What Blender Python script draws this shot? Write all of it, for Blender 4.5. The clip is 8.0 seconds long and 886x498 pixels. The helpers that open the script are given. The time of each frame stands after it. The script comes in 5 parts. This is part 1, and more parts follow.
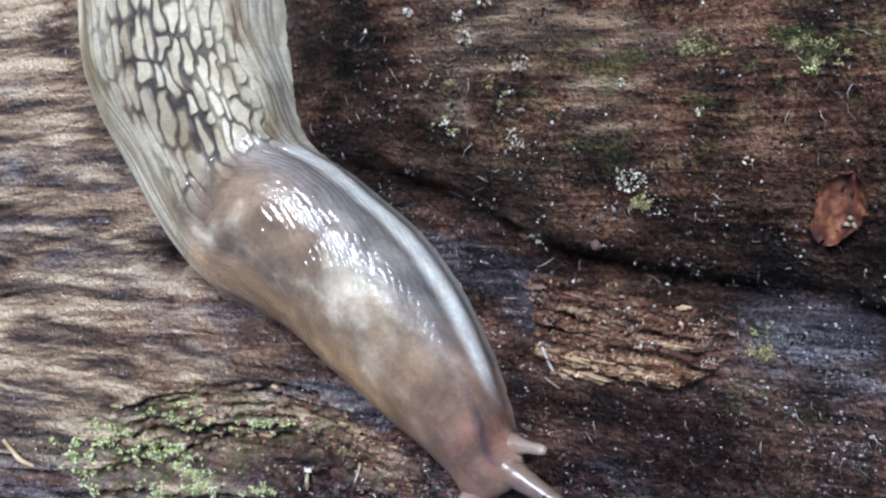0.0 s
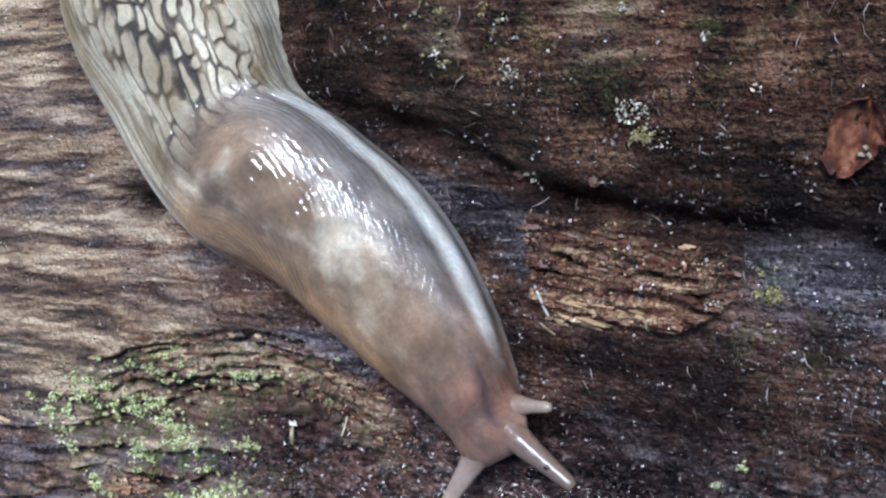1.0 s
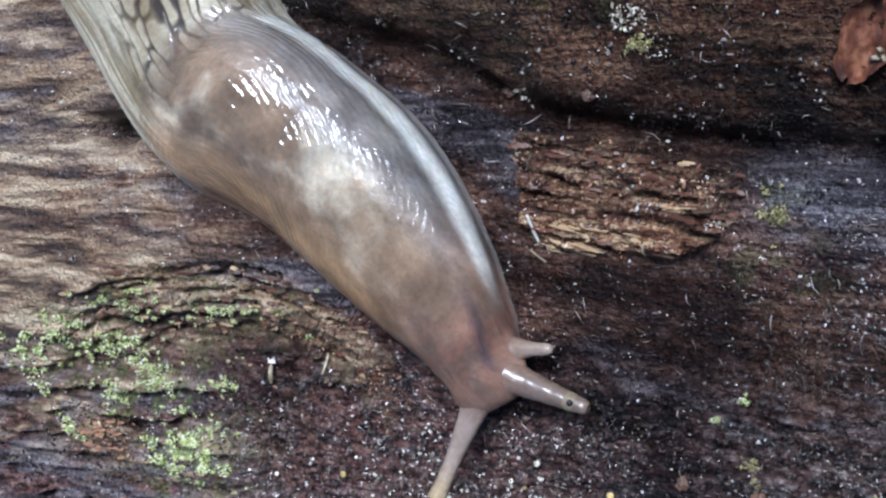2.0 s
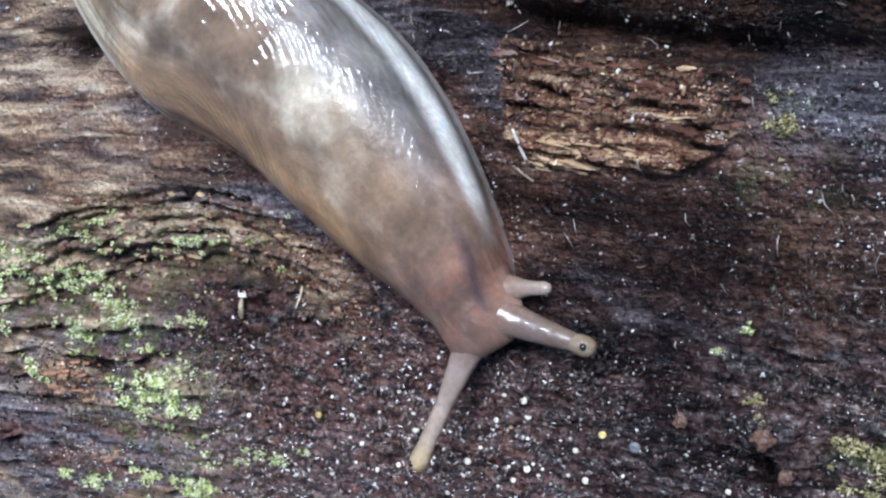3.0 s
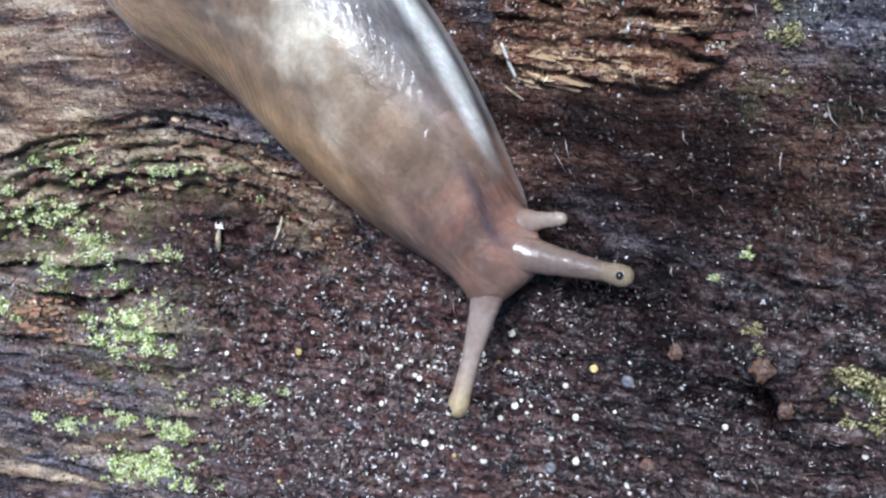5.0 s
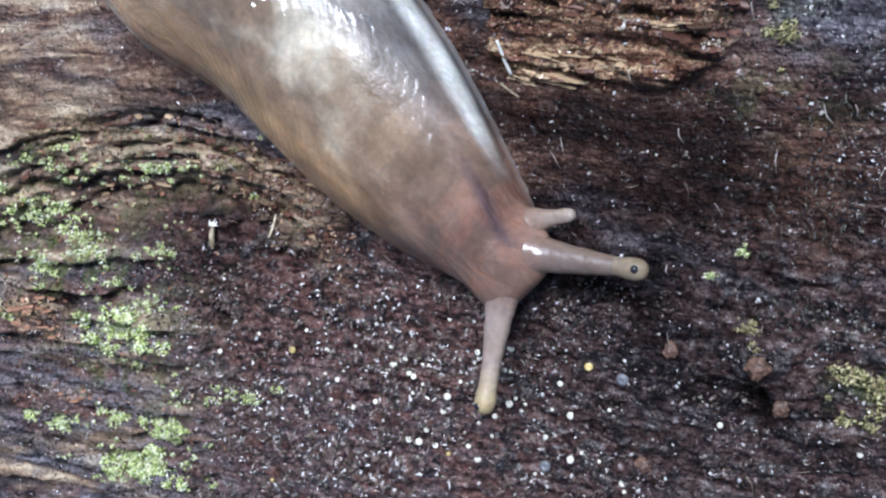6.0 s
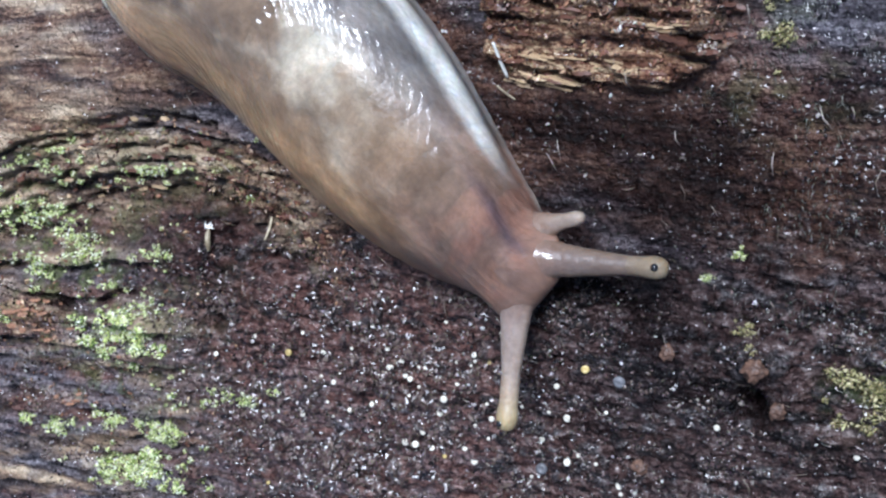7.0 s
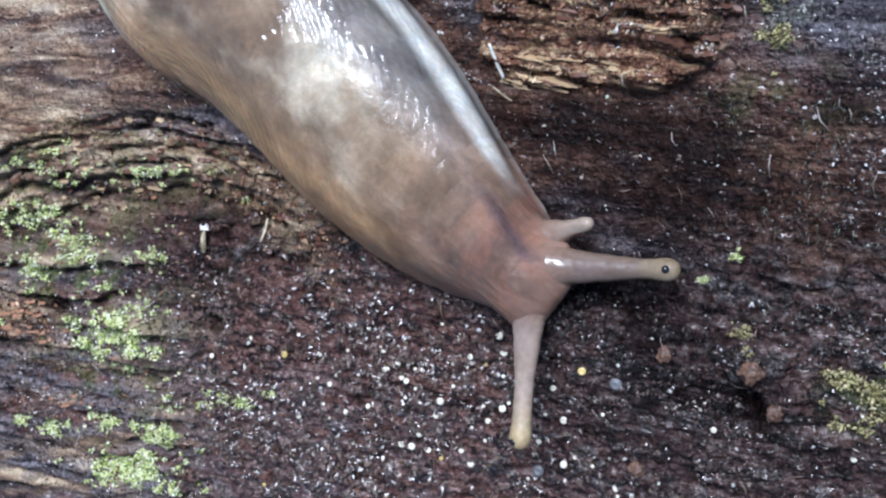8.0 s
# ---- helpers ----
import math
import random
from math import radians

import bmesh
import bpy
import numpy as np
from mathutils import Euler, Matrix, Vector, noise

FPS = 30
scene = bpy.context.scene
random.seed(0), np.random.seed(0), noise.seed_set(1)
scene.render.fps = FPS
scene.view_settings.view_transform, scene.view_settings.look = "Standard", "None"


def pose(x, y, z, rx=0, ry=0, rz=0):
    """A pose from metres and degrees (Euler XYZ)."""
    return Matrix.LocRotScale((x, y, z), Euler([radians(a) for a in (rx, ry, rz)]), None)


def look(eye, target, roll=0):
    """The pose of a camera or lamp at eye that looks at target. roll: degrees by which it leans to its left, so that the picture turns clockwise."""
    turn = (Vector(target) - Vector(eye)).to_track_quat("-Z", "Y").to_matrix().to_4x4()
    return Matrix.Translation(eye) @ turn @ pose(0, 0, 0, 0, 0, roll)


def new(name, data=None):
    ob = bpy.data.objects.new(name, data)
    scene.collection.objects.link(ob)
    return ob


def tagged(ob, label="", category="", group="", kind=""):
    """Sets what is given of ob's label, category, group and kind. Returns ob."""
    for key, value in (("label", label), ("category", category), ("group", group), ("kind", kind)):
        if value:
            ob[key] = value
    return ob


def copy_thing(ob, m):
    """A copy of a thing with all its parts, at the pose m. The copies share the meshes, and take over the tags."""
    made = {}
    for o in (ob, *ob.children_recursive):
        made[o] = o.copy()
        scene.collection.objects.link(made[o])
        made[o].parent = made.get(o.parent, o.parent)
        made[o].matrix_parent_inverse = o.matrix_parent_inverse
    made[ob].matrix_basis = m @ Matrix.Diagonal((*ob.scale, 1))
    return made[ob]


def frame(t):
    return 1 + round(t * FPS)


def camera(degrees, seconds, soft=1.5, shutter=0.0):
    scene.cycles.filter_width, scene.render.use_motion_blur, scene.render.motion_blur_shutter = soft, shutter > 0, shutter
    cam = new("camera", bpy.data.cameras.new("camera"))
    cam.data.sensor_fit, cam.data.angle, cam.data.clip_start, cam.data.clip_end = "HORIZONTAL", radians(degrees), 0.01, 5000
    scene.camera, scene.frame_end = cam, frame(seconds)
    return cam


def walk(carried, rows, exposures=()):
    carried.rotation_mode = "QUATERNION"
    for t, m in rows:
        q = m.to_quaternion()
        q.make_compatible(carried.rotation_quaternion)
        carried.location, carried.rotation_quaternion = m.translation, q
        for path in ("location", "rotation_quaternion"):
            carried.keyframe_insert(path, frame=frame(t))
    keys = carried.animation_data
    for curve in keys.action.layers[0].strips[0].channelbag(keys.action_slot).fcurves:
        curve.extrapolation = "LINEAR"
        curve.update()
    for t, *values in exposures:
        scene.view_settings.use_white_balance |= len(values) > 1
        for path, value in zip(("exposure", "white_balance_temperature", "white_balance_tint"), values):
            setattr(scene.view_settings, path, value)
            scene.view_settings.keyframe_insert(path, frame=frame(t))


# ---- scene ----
cam = camera(41.0, 8.0, soft=2.3)
METRES, EYE, TILT, LEAN, TURN = 0.025, 0.0829, -94.80, 27.12, -0.00
ROWS = [
    (0.0, 0.0, 0.0, 0.0, 0.0, 0.0, -0.0),
    (0.5, 0.0155, 0.0835, -0.0445, -0.01, -0.56, 0.01),
    (1.0, 0.0279, 0.1854, -0.1052, -0.03, -1.19, -0.05),
    (1.5, 0.0504, 0.2731, -0.1829, 0.05, -1.65, -0.17),
    (3.0, 0.1397, 0.6271, -0.3918, 0.25, -3.9, -0.26),
    (3.5, 0.1606, 0.7134, -0.4486, 0.28, -4.46, -0.3),
    (4.0, 0.1744, 0.745, -0.5056, 0.29, -4.81, -0.44),
    (4.5, 0.1758, 0.7611, -0.5263, 0.24, -4.95, -0.55),
    (6.0, 0.1632, 0.7737, -0.5423, -0.26, -4.95, -0.75),
    (6.5, 0.1639, 0.7798, -0.5403, -0.46, -4.91, -0.83),
    (7.0, 0.1648, 0.7789, -0.5385, -0.41, -4.91, -0.73),
    (7.5, 0.1654, 0.7814, -0.5367, -0.43, -4.92, -0.71),
    (8.0, 0.1644, 0.7862, -0.5352, -0.6, -4.9, -0.72),
]
EXPOSURES = [(0.0, 0.24, 5290, 10), (1.5, 0.12, 5290, 10), (3.5, 0.34, 5290, 10), (4.5, 0.34, 5290, 10), (6.5, 0.29, 5290, 10), (8.0, 0.28, 5290, 10)]
walk(cam, [(t, pose(0, 0, EYE, TILT, LEAN, TURN) @ pose(METRES * x, METRES * y, METRES * z, 90 + pitch, roll, yaw)) for t, x, y, z, yaw, pitch, roll in ROWS], EXPOSURES)

# ---- light ----
world = bpy.data.worlds.new("sky")
scene.world = world
world.use_nodes = True
wn = world.node_tree
sky = wn.nodes.new("ShaderNodeTexSky")
sky.sky_type, sky.sun_disc = "NISHITA", False
SUN_FROM = Vector((0.19, 0.50, 0.845)).normalized()
sky.sun_elevation = math.asin(SUN_FROM.z)
sky.sun_rotation = math.atan2(SUN_FROM.x, SUN_FROM.y)
sky.air_density, sky.dust_density = 1.0, 2.0
wn.nodes["Background"].inputs[1].default_value = 0.05
wn.links.new(sky.outputs[0], wn.nodes["Background"].inputs[0])
sun = new("sun", bpy.data.lights.new("sun", "SUN"))
sun.data.energy, sun.data.angle, sun.data.color = 5.0, radians(28), (1.0, 0.975, 0.94)
sun.matrix_world = look(SUN_FROM * 2, (0, 0, 0))

MM = 0.001


# ---- number helpers (millimetres) ----
def hashed(ix, iy, seed):
    h = (ix.astype(np.int64) * 374761393 + iy.astype(np.int64) * 668265263 + seed * 2246822519) & 0xFFFFFFFF
    h = ((h ^ (h >> 13)) * 1274126177) & 0xFFFFFFFF
    h = ((h ^ (h >> 16)) * 2654435761) & 0xFFFFFFFF
    return ((h ^ (h >> 15)) & 0xFFFFFF) / 16777215.0


def vn(x, y, seed=0):
    """Value noise, -1 to 1."""
    x, y = np.broadcast_arrays(np.asarray(x, float), np.asarray(y, float))
    ix, iy = np.floor(x), np.floor(y)
    fx, fy = x - ix, y - iy
    fx, fy = fx * fx * fx * (fx * (fx * 6 - 15) + 10), fy * fy * fy * (fy * (fy * 6 - 15) + 10)
    a, b = hashed(ix, iy, seed), hashed(ix + 1, iy, seed)
    c, d = hashed(ix, iy + 1, seed), hashed(ix + 1, iy + 1, seed)
    return 2 * ((a + (b - a) * fx) * (1 - fy) + (c + (d - c) * fx) * fy) - 1


def fbm(x, y, seed=0, octaves=4):
    total, amp, norm = 0, 1.0, 0.0
    for o in range(octaves):
        total = total + amp * vn(x * 2 ** o + 13.7 * o, y * 2 ** o - 7.1 * o, seed + o)
        norm += amp
        amp *= 0.5
    return total / norm


def ridged(x, y, seed=0, octaves=3):
    total, amp, norm = 0, 1.0, 0.0
    for o in range(octaves):
        total = total + amp * (1 - 2 * np.abs(vn(x * 2 ** o, y * 2 ** o, seed + o)))
        norm += amp
        amp *= 0.5
    return total / norm


def step(a, b, x):
    t = np.clip((np.asarray(x, float) - a) / (b - a), 0, 1)
    return t * t * (3 - 2 * t)


def bell(x, y, cx, cy, rx, ry):
    return np.exp(-((x - cx) / rx) ** 2 - ((y - cy) / ry) ** 2)


def curve_table(points, blur=3.0):
    """A smooth y over x through rough points."""
    xs = np.arange(-140.0, 60.0, 0.5)
    ys = np.interp(xs, [p[0] for p in points], [p[1] for p in points])
    k = np.exp(-0.5 * (np.arange(-24, 25) * 0.5 / blur) ** 2)
    ys = np.convolve(np.pad(ys, 24, mode="edge"), k / k.sum(), mode="valid")
    return lambda x: np.interp(x, xs, ys)


# ---- the log's surface ----
LOG_R, LOG_TOP = 140.0, -8.0
grain_line = curve_table([(-120, -9), (-91, -3.5), (-74, 0), (-60, 1.0), (-45, -0.3), (-32, -3.2), (-20, -4.6), (-9, -5.6), (20, -8)], 4)
crevice_line = curve_table([(-90, -15), (-71, -9.8), (-62, -4.5), (-54, -1.0), (-46.7, -1.8), (-39.2, -4.6), (-32.2, -7.8), (-23.5, -9.0), (-15.6, -9.5), (-9.4, -10.6), (10, -13)], 1.5)
ledge_line = curve_table([(-100, -30), (-82, -26), (-73.5, -22.6), (-66, -20.3), (-58.4, -19.4), (-52.7, -20.5), (-48.2, -23.4), (-44, -27)], 1.2)
chip_top = curve_table([(-40, -9.2), (-34.5, -9.2), (-27, -9.8), (-19, -11.4), (-10, -14)], 0.8)
chip_base = curve_table([(-40, -14), (-34, -15.6), (-32, -17.3), (-23.4, -17.4), (-19.4, -14.4), (-12, -12)], 0.8)


def log_z(y):
    d = np.clip(np.abs(np.asarray(y, float) - LOG_TOP), 0, LOG_R * 0.999)
    return np.sqrt(LOG_R ** 2 - d * d) - LOG_R


def chip_mask(x, y):
    n = 0.5 * fbm(x / 2.0, y / 0.7, 51, 3)
    m = step(-34.7, -34.1, x + 0.5 * n) * (1 - step(-21.5, -18.6, x + 1.6 * n))
    return m * (1 - step(-0.5, 0.5, y - chip_top(x) + n)) * step(-0.35, 0.35, y - chip_base(x) + 1.4 * n)


def crust_of(x, y):
    """Where a gritty crust sits on the smoother wood, 0 to 1."""
    return step(-0.05, 0.45, fbm(x / 1.1, y / 0.8, 91, 3)) * (0.35 + 0.65 * step(-0.3, 0.3, fbm(x / 6, y / 4, 95, 2)))


def relief(x, y):
    """Height of the weathered wood over the plain round log."""
    v = y - grain_line(x) * step(-42, -26, y)
    left = 1 - step(-62, -44, x)
    z = 0.55 * fbm(x / 22, v / 6, 1, 3)
    stri = 0.30 + 0.14 * left * step(-34, -20, y)
    stri = stri * (1 - 0.55 * step(0, 3, y - crevice_line(x)) * step(-60, -50, x))
    z = z + stri * ridged(x / 13 + 0.4 * vn(x / 5, v / 3, 5), v / 1.7, 9) + 0.16 * fbm(x / 5, v / 0.55, 14, 4)
    # the swelling above the long crack
    d = y - crevice_line(x)
    up = step(-61, -46, x)
    dn = d + 0.5 * fbm(x / 3, y / 3, 21, 3)
    z = z + up * 4.6 * (1 - np.exp(-np.clip(dn, 0, None) / 4.6)) * step(-0.25, 0.5, dn)
    z = z - (0.35 + 1.3 * up) * step(-76, -68, x) * np.exp(-((dn + 0.6) / 0.95) ** 2)
    z = z - 4.2 * bell(x, y, -71.0, -9.8, 2.3, 1.3)
    # the splintered patch
    chip = chip_mask(x, y)
    z = z + chip * (0.45 + 0.65 * ridged(x / 3.5, v / 0.9, 31, 3) + 0.55 * fbm(x / 1.3, v / 0.45, 33, 3))
    for k, at in enumerate((2.0, 3.6, 5.0, 6.4)):
        line = chip_top(x) - at - 0.1 * (x + 34) + 0.9 * fbm(x / 4, at, 40 + k, 3)
        z = z + chip * (0.34 * step(-0.12, 0.12, y - line) - 0.85 * step(-0.2, 0.25, vn(x / 2.2 + 7 * k, k, 47)) * np.exp(-((y - line + 0.2) / 0.22) ** 2))
    # the layered ledge
    d = ledge_line(x) - y
    win = step(-84, -74, x) * (1 - step(-49, -45, x))
    fade = 1 - step(6.5, 11, d)
    z = z + win * 1.5 * fade * step(-9, -1, -d * 1.0 - 1.0) * (1 - step(0, 9, -d))
    for k, at in enumerate((0.1, 1.1, 2.2, 3.2, 4.4, 5.6)):
        dk = d - at - 0.55 * fbm(x / 5 + 3 * k, 0.3 * k, 60 + k, 3) - 0.42 * fbm(x / 1.1, y / 0.7, 65 + k, 3)
        z = z - win * fade * (0.34 * step(-0.1, 0.12, dk) + 0.85 * np.exp(-((dk - 0.26) / 0.22) ** 2) * step(-0.25, 0.35, vn(x / 3.5 + 9 * k, k, 70 + k)))
    # low terraces below, their torn faces turned up the slope
    u = v / 1.15 + 0.9 * fbm(x / 6, y / 3, 77, 3)
    u = u - np.floor(u)
    z = z + (0.36 + 0.22 * (1 - step(-66, -58, x))) * (1 - 0.65 * step(-40, -28, x)) * (1 - step(-39, -29, y)) * step(-100, -90, x) * step(-0.25, 0.3, fbm(x / 2.6, y / 1.2, 79, 3)) * (np.minimum(u / 0.58, (1 - u) / 0.42) - 0.5)
    # deep shelves on the torn lower side
    w = (v + 0.9 * fbm(x / 7, y / 4, 141, 3)) / 2.3
    w = w - np.floor(w)
    shelf = (1 - step(-64, -56, x)) * (1 - step(-33, -27, y)) * step(-98, -90, x) * (0.35 + 0.65 * step(-0.35, 0.25, fbm(x / 5, y / 2, 143, 2)))
    z = z + shelf * (1.9 * np.minimum(w / 0.2, (1 - w) / 0.8) - 0.9 + 0.25 * fbm(x / 1.6, v / 0.5, 145, 3))
    # holes
    z = z - 3.6 * bell(x, y, -18.2, -35.5, 0.7, 1.0) - 3.4 * bell(x, y, -56.9, -35.0, 0.85, 0.8)
    z = z + 0.9 * bell(x, y, -17.3, -32.8, 1.6, 1.1) + 0.5 * bell(x, y, -15.8, -35.0, 1.0, 1.2) - 3.0 * bell(x, y, -72.2, -35.4, 1.3, 0.8) + 0.9 * bell(x, y, -75.0, -36.6, 2.4, 0.9) - 1.0 * bell(x, y, -66, -40.5, 6, 0.6)
    # crumbs and pores
    low = 1 - step(-28, -20, y)
    z = z + (0.11 + 0.07 * low) * fbm(x / 0.55, y / 0.42, 81, 3) + 0.10 * low * np.clip(vn(x / 0.7, y / 0.6, 85), 0.2, 1)
    crust = crust_of(x, y)
    knob = np.clip(fbm(x / 0.62, y / 0.5, 151, 2), -0.1, 0.5) * (0.35 + 0.65 * step(-0.2, 0.3, fbm(x / 3.2, y / 1.5, 155, 2)))
    z = z + (0.42 + 0.2 * step(-40, -28, x)) * low * knob * step(-68, -60, x)
    z = z + 0.34 * low * crust * step(-66, -56, x) + 0.14 * (1 - low) * crust * step(-50, -40, x)
    z = z + 0.6 * win * fade * step(-1.5, 0.5, d) * crust
    z = z + 0.22 * (1 - step(-62, -52, x)) * (1 - step(-34, -24, y)) * crust
    return z


def surface(x, y):
    """Height of the wood at a place, millimetres."""
    return float(log_z(y) + relief(np.array([float(x)]), np.array([float(y)]))[0])


# ---- materials ----
def material(name, rough=0.5, **sockets):
    m = bpy.data.materials.new(name)
    m.use_nodes = True
    p = m.node_tree.nodes["Principled BSDF"]
    p.inputs["Roughness"].default_value = rough
    for key, value in sockets.items():
        p.inputs[key.replace("_", " ")].default_value = value
    return m, m.node_tree.nodes, m.node_tree.links, p


def coords(nodes, links, scale, source="Object"):
    tc, mp = nodes.new("ShaderNodeTexCoord"), nodes.new("ShaderNodeMapping")
    mp.inputs["Scale"].default_value = scale
    links.new(tc.outputs[source], mp.inputs["Vector"])
    return mp.outputs[0]


def noise_tex(nodes, links, vec, scale, detail=4.0, rough=0.55, distortion=0.0):
    n = nodes.new("ShaderNodeTexNoise")
    n.inputs["Scale"].default_value, n.inputs["Detail"].default_value = scale, detail
    n.inputs["Roughness"].default_value, n.inputs["Distortion"].default_value = rough, distortion
    links.new(vec, n.inputs["Vector"])
    return n.outputs["Fac"]


def ramp(nodes, links, fac, stops):
    r = nodes.new("ShaderNodeValToRGB")
    while len(r.color_ramp.elements) < len(stops):
        r.color_ramp.elements.new(0.5)
    for e, (at, col) in zip(r.color_ramp.elements, stops):
        e.position, e.color = at, (*col, 1)
    links.new(fac, r.inputs["Fac"])
    return r.outputs["Color"]


def mix(nodes, links, fac, a, b, blend="MIX"):
    m = nodes.new("ShaderNodeMix")
    m.data_type, m.blend_type = "RGBA", blend
    for sock, value in ((m.inputs[0], fac), (m.inputs[6], a), (m.inputs[7], b)):
        if isinstance(value, bpy.types.NodeSocket):
            links.new(value, sock)
        elif isinstance(value, (int, float)):
            sock.default_value = value
        else:
            sock.default_value = (*value, 1)
    return m.outputs[2]


def maths(nodes, links, op, a, b=0.0, clamp=False):
    m = nodes.new("ShaderNodeMath")
    m.operation, m.use_clamp = op, clamp
    for sock, value in zip(m.inputs, (a, b)):
        if isinstance(value, bpy.types.NodeSocket):
            links.new(value, sock)
        else:
            sock.default_value = value
    return m.outputs[0]


def bump(nodes, links, p, height, strength, distance, socket="Normal", after=None):
    b = nodes.new("ShaderNodeBump")
    b.inputs["Strength"].default_value, b.inputs["Distance"].default_value = strength, distance
    links.new(height, b.inputs["Height"])
    if after:
        links.new(after, b.inputs["Normal"])
    links.new(b.outputs[0], p.inputs[socket])
    return b.outputs[0]


def attr(nodes, name, channel=None, links=None):
    a = nodes.new("ShaderNodeAttribute")
    a.attribute_name = name
    if channel is None:
        return a.outputs["Color"]
    s = nodes.new("ShaderNodeSeparateColor")
    links.new(a.outputs["Color"], s.inputs[0])
    return s.outputs[channel]


def wood_material():
    m, n, l, p = material("wet rotten wood", 0.42, Specular_IOR_Level=0.18)
    along = coords(n, l, (130, 1000, 500))
    even = coords(n, l, (1000, 1000, 1000))
    fine = noise_tex(n, l, along, 1.5, 6, 0.65, 0.4)
    speck = noise_tex(n, l, even, 2.6, 5, 0.75)
    patch = noise_tex(n, l, even, 0.16, 3, 0.55)
    fibre = maths(n, l, "ADD", maths(n, l, "ADD", maths(n, l, "MULTIPLY", fine, 1.25), maths(n, l, "MULTIPLY", speck, 0.95)), -0.575)
    wide = noise_tex(n, l, along, 0.55, 4, 0.55, 0.6)
    streak = maths(n, l, "ADD", maths(n, l, "ADD", maths(n, l, "MULTIPLY", wide, 1.5), maths(n, l, "MULTIPLY", fine, 0.7)), -0.60)
    mealy = maths(n, l, "ADD", maths(n, l, "ADD", maths(n, l, "MULTIPLY", fine, 0.75), maths(n, l, "MULTIPLY", speck, 0.85)), maths(n, l, "ADD", maths(n, l, "MULTIPLY", patch, 0.7), -0.66))
    crusty = noise_tex(n, l, coords(n, l, (520, 1000, 800)), 1.7, 5, 0.62, 0.3)
    lumpy = maths(n, l, "ADD", maths(n, l, "ADD", maths(n, l, "MULTIPLY", crusty, 1.15), maths(n, l, "MULTIPLY", speck, 0.55)), maths(n, l, "ADD", maths(n, l, "MULTIPLY", fine, 0.45), -0.575))
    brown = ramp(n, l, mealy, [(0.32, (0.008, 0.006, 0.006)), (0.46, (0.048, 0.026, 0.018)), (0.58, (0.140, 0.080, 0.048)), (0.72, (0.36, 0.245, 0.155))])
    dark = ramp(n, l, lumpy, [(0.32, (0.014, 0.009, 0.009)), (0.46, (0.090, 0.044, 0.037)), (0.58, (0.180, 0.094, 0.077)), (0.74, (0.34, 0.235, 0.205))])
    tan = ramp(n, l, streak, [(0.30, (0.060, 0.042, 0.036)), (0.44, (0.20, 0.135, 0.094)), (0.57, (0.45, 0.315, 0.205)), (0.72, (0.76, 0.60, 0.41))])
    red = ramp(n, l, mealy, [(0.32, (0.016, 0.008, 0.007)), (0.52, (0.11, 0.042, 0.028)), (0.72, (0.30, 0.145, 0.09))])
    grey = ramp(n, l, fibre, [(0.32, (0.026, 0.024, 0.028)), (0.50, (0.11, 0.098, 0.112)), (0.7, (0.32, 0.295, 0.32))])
    rot = ramp(n, l, fibre, [(0.32, (0.026, 0.011, 0.008)), (0.46, (0.15, 0.066, 0.042)), (0.58, (0.34, 0.185, 0.108)), (0.70, (0.68, 0.50, 0.30))])
    green = ramp(n, l, speck, [(0.35, (0.030, 0.036, 0.012)), (0.55, (0.12, 0.15, 0.045)), (0.75, (0.32, 0.36, 0.15))])
    col = mix(n, l, maths(n, l, "MULTIPLY", ramp(n, l, patch, [(0.42, (0, 0, 0)), (0.6, (1, 1, 1))]), 0.55), brown, red)
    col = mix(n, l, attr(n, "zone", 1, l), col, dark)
    cinder = ramp(n, l, lumpy, [(0.36, (0.008, 0.008, 0.009)), (0.50, (0.040, 0.036, 0.037)), (0.62, (0.13, 0.118, 0.118)), (0.74, (0.40, 0.38, 0.37))])
    col = mix(n, l, attr(n, "water", 1, l), col, cinder)
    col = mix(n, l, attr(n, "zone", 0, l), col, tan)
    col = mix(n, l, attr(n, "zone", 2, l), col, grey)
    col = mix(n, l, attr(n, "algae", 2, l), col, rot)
    col = mix(n, l, attr(n, "algae", 0, l), col, green)
    # this channel darkens the colour for wet wood and painted shade
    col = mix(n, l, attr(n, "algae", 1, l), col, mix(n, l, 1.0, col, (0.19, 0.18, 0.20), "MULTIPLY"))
    l.new(col, p.inputs["Base Color"])
    wet = ramp(n, l, noise_tex(n, l, even, 0.45, 4, 0.6), [(0.35, (0.16, 0.16, 0.16)), (0.65, (0.5, 0.5, 0.5))])
    l.new(wet, p.inputs["Roughness"])
    h = maths(n, l, "ADD", maths(n, l, "MULTIPLY", fine, 1.5), maths(n, l, "ADD", maths(n, l, "MULTIPLY", noise_tex(n, l, even, 2.4, 3, 0.55), 2.2), maths(n, l, "MULTIPLY", noise_tex(n, l, even, 6.0, 2, 0.5), 0.7)))
    bump(n, l, p, h, 1.0, 0.0005)
    rills = coords(n, l, (420, 1000, 700))
    film = maths(n, l, "ADD", noise_tex(n, l, rills, 1.3, 1, 0.5), maths(n, l, "MULTIPLY", noise_tex(n, l, even, 2.6, 1, 0.5), 0.55))
    bump(n, l, p, film, 1.0, 0.0006, "Coat Normal")
    soaked = ramp(n, l, noise_tex(n, l, even, 0.55, 4, 0.65), [(0.44, (0.03, 0.03, 0.03)), (0.58, (0.9, 0.9, 0.9))])
    # the film thins where shade is painted, which keeps glints out
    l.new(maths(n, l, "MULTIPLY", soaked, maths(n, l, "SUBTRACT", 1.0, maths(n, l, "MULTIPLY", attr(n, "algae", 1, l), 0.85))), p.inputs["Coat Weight"])
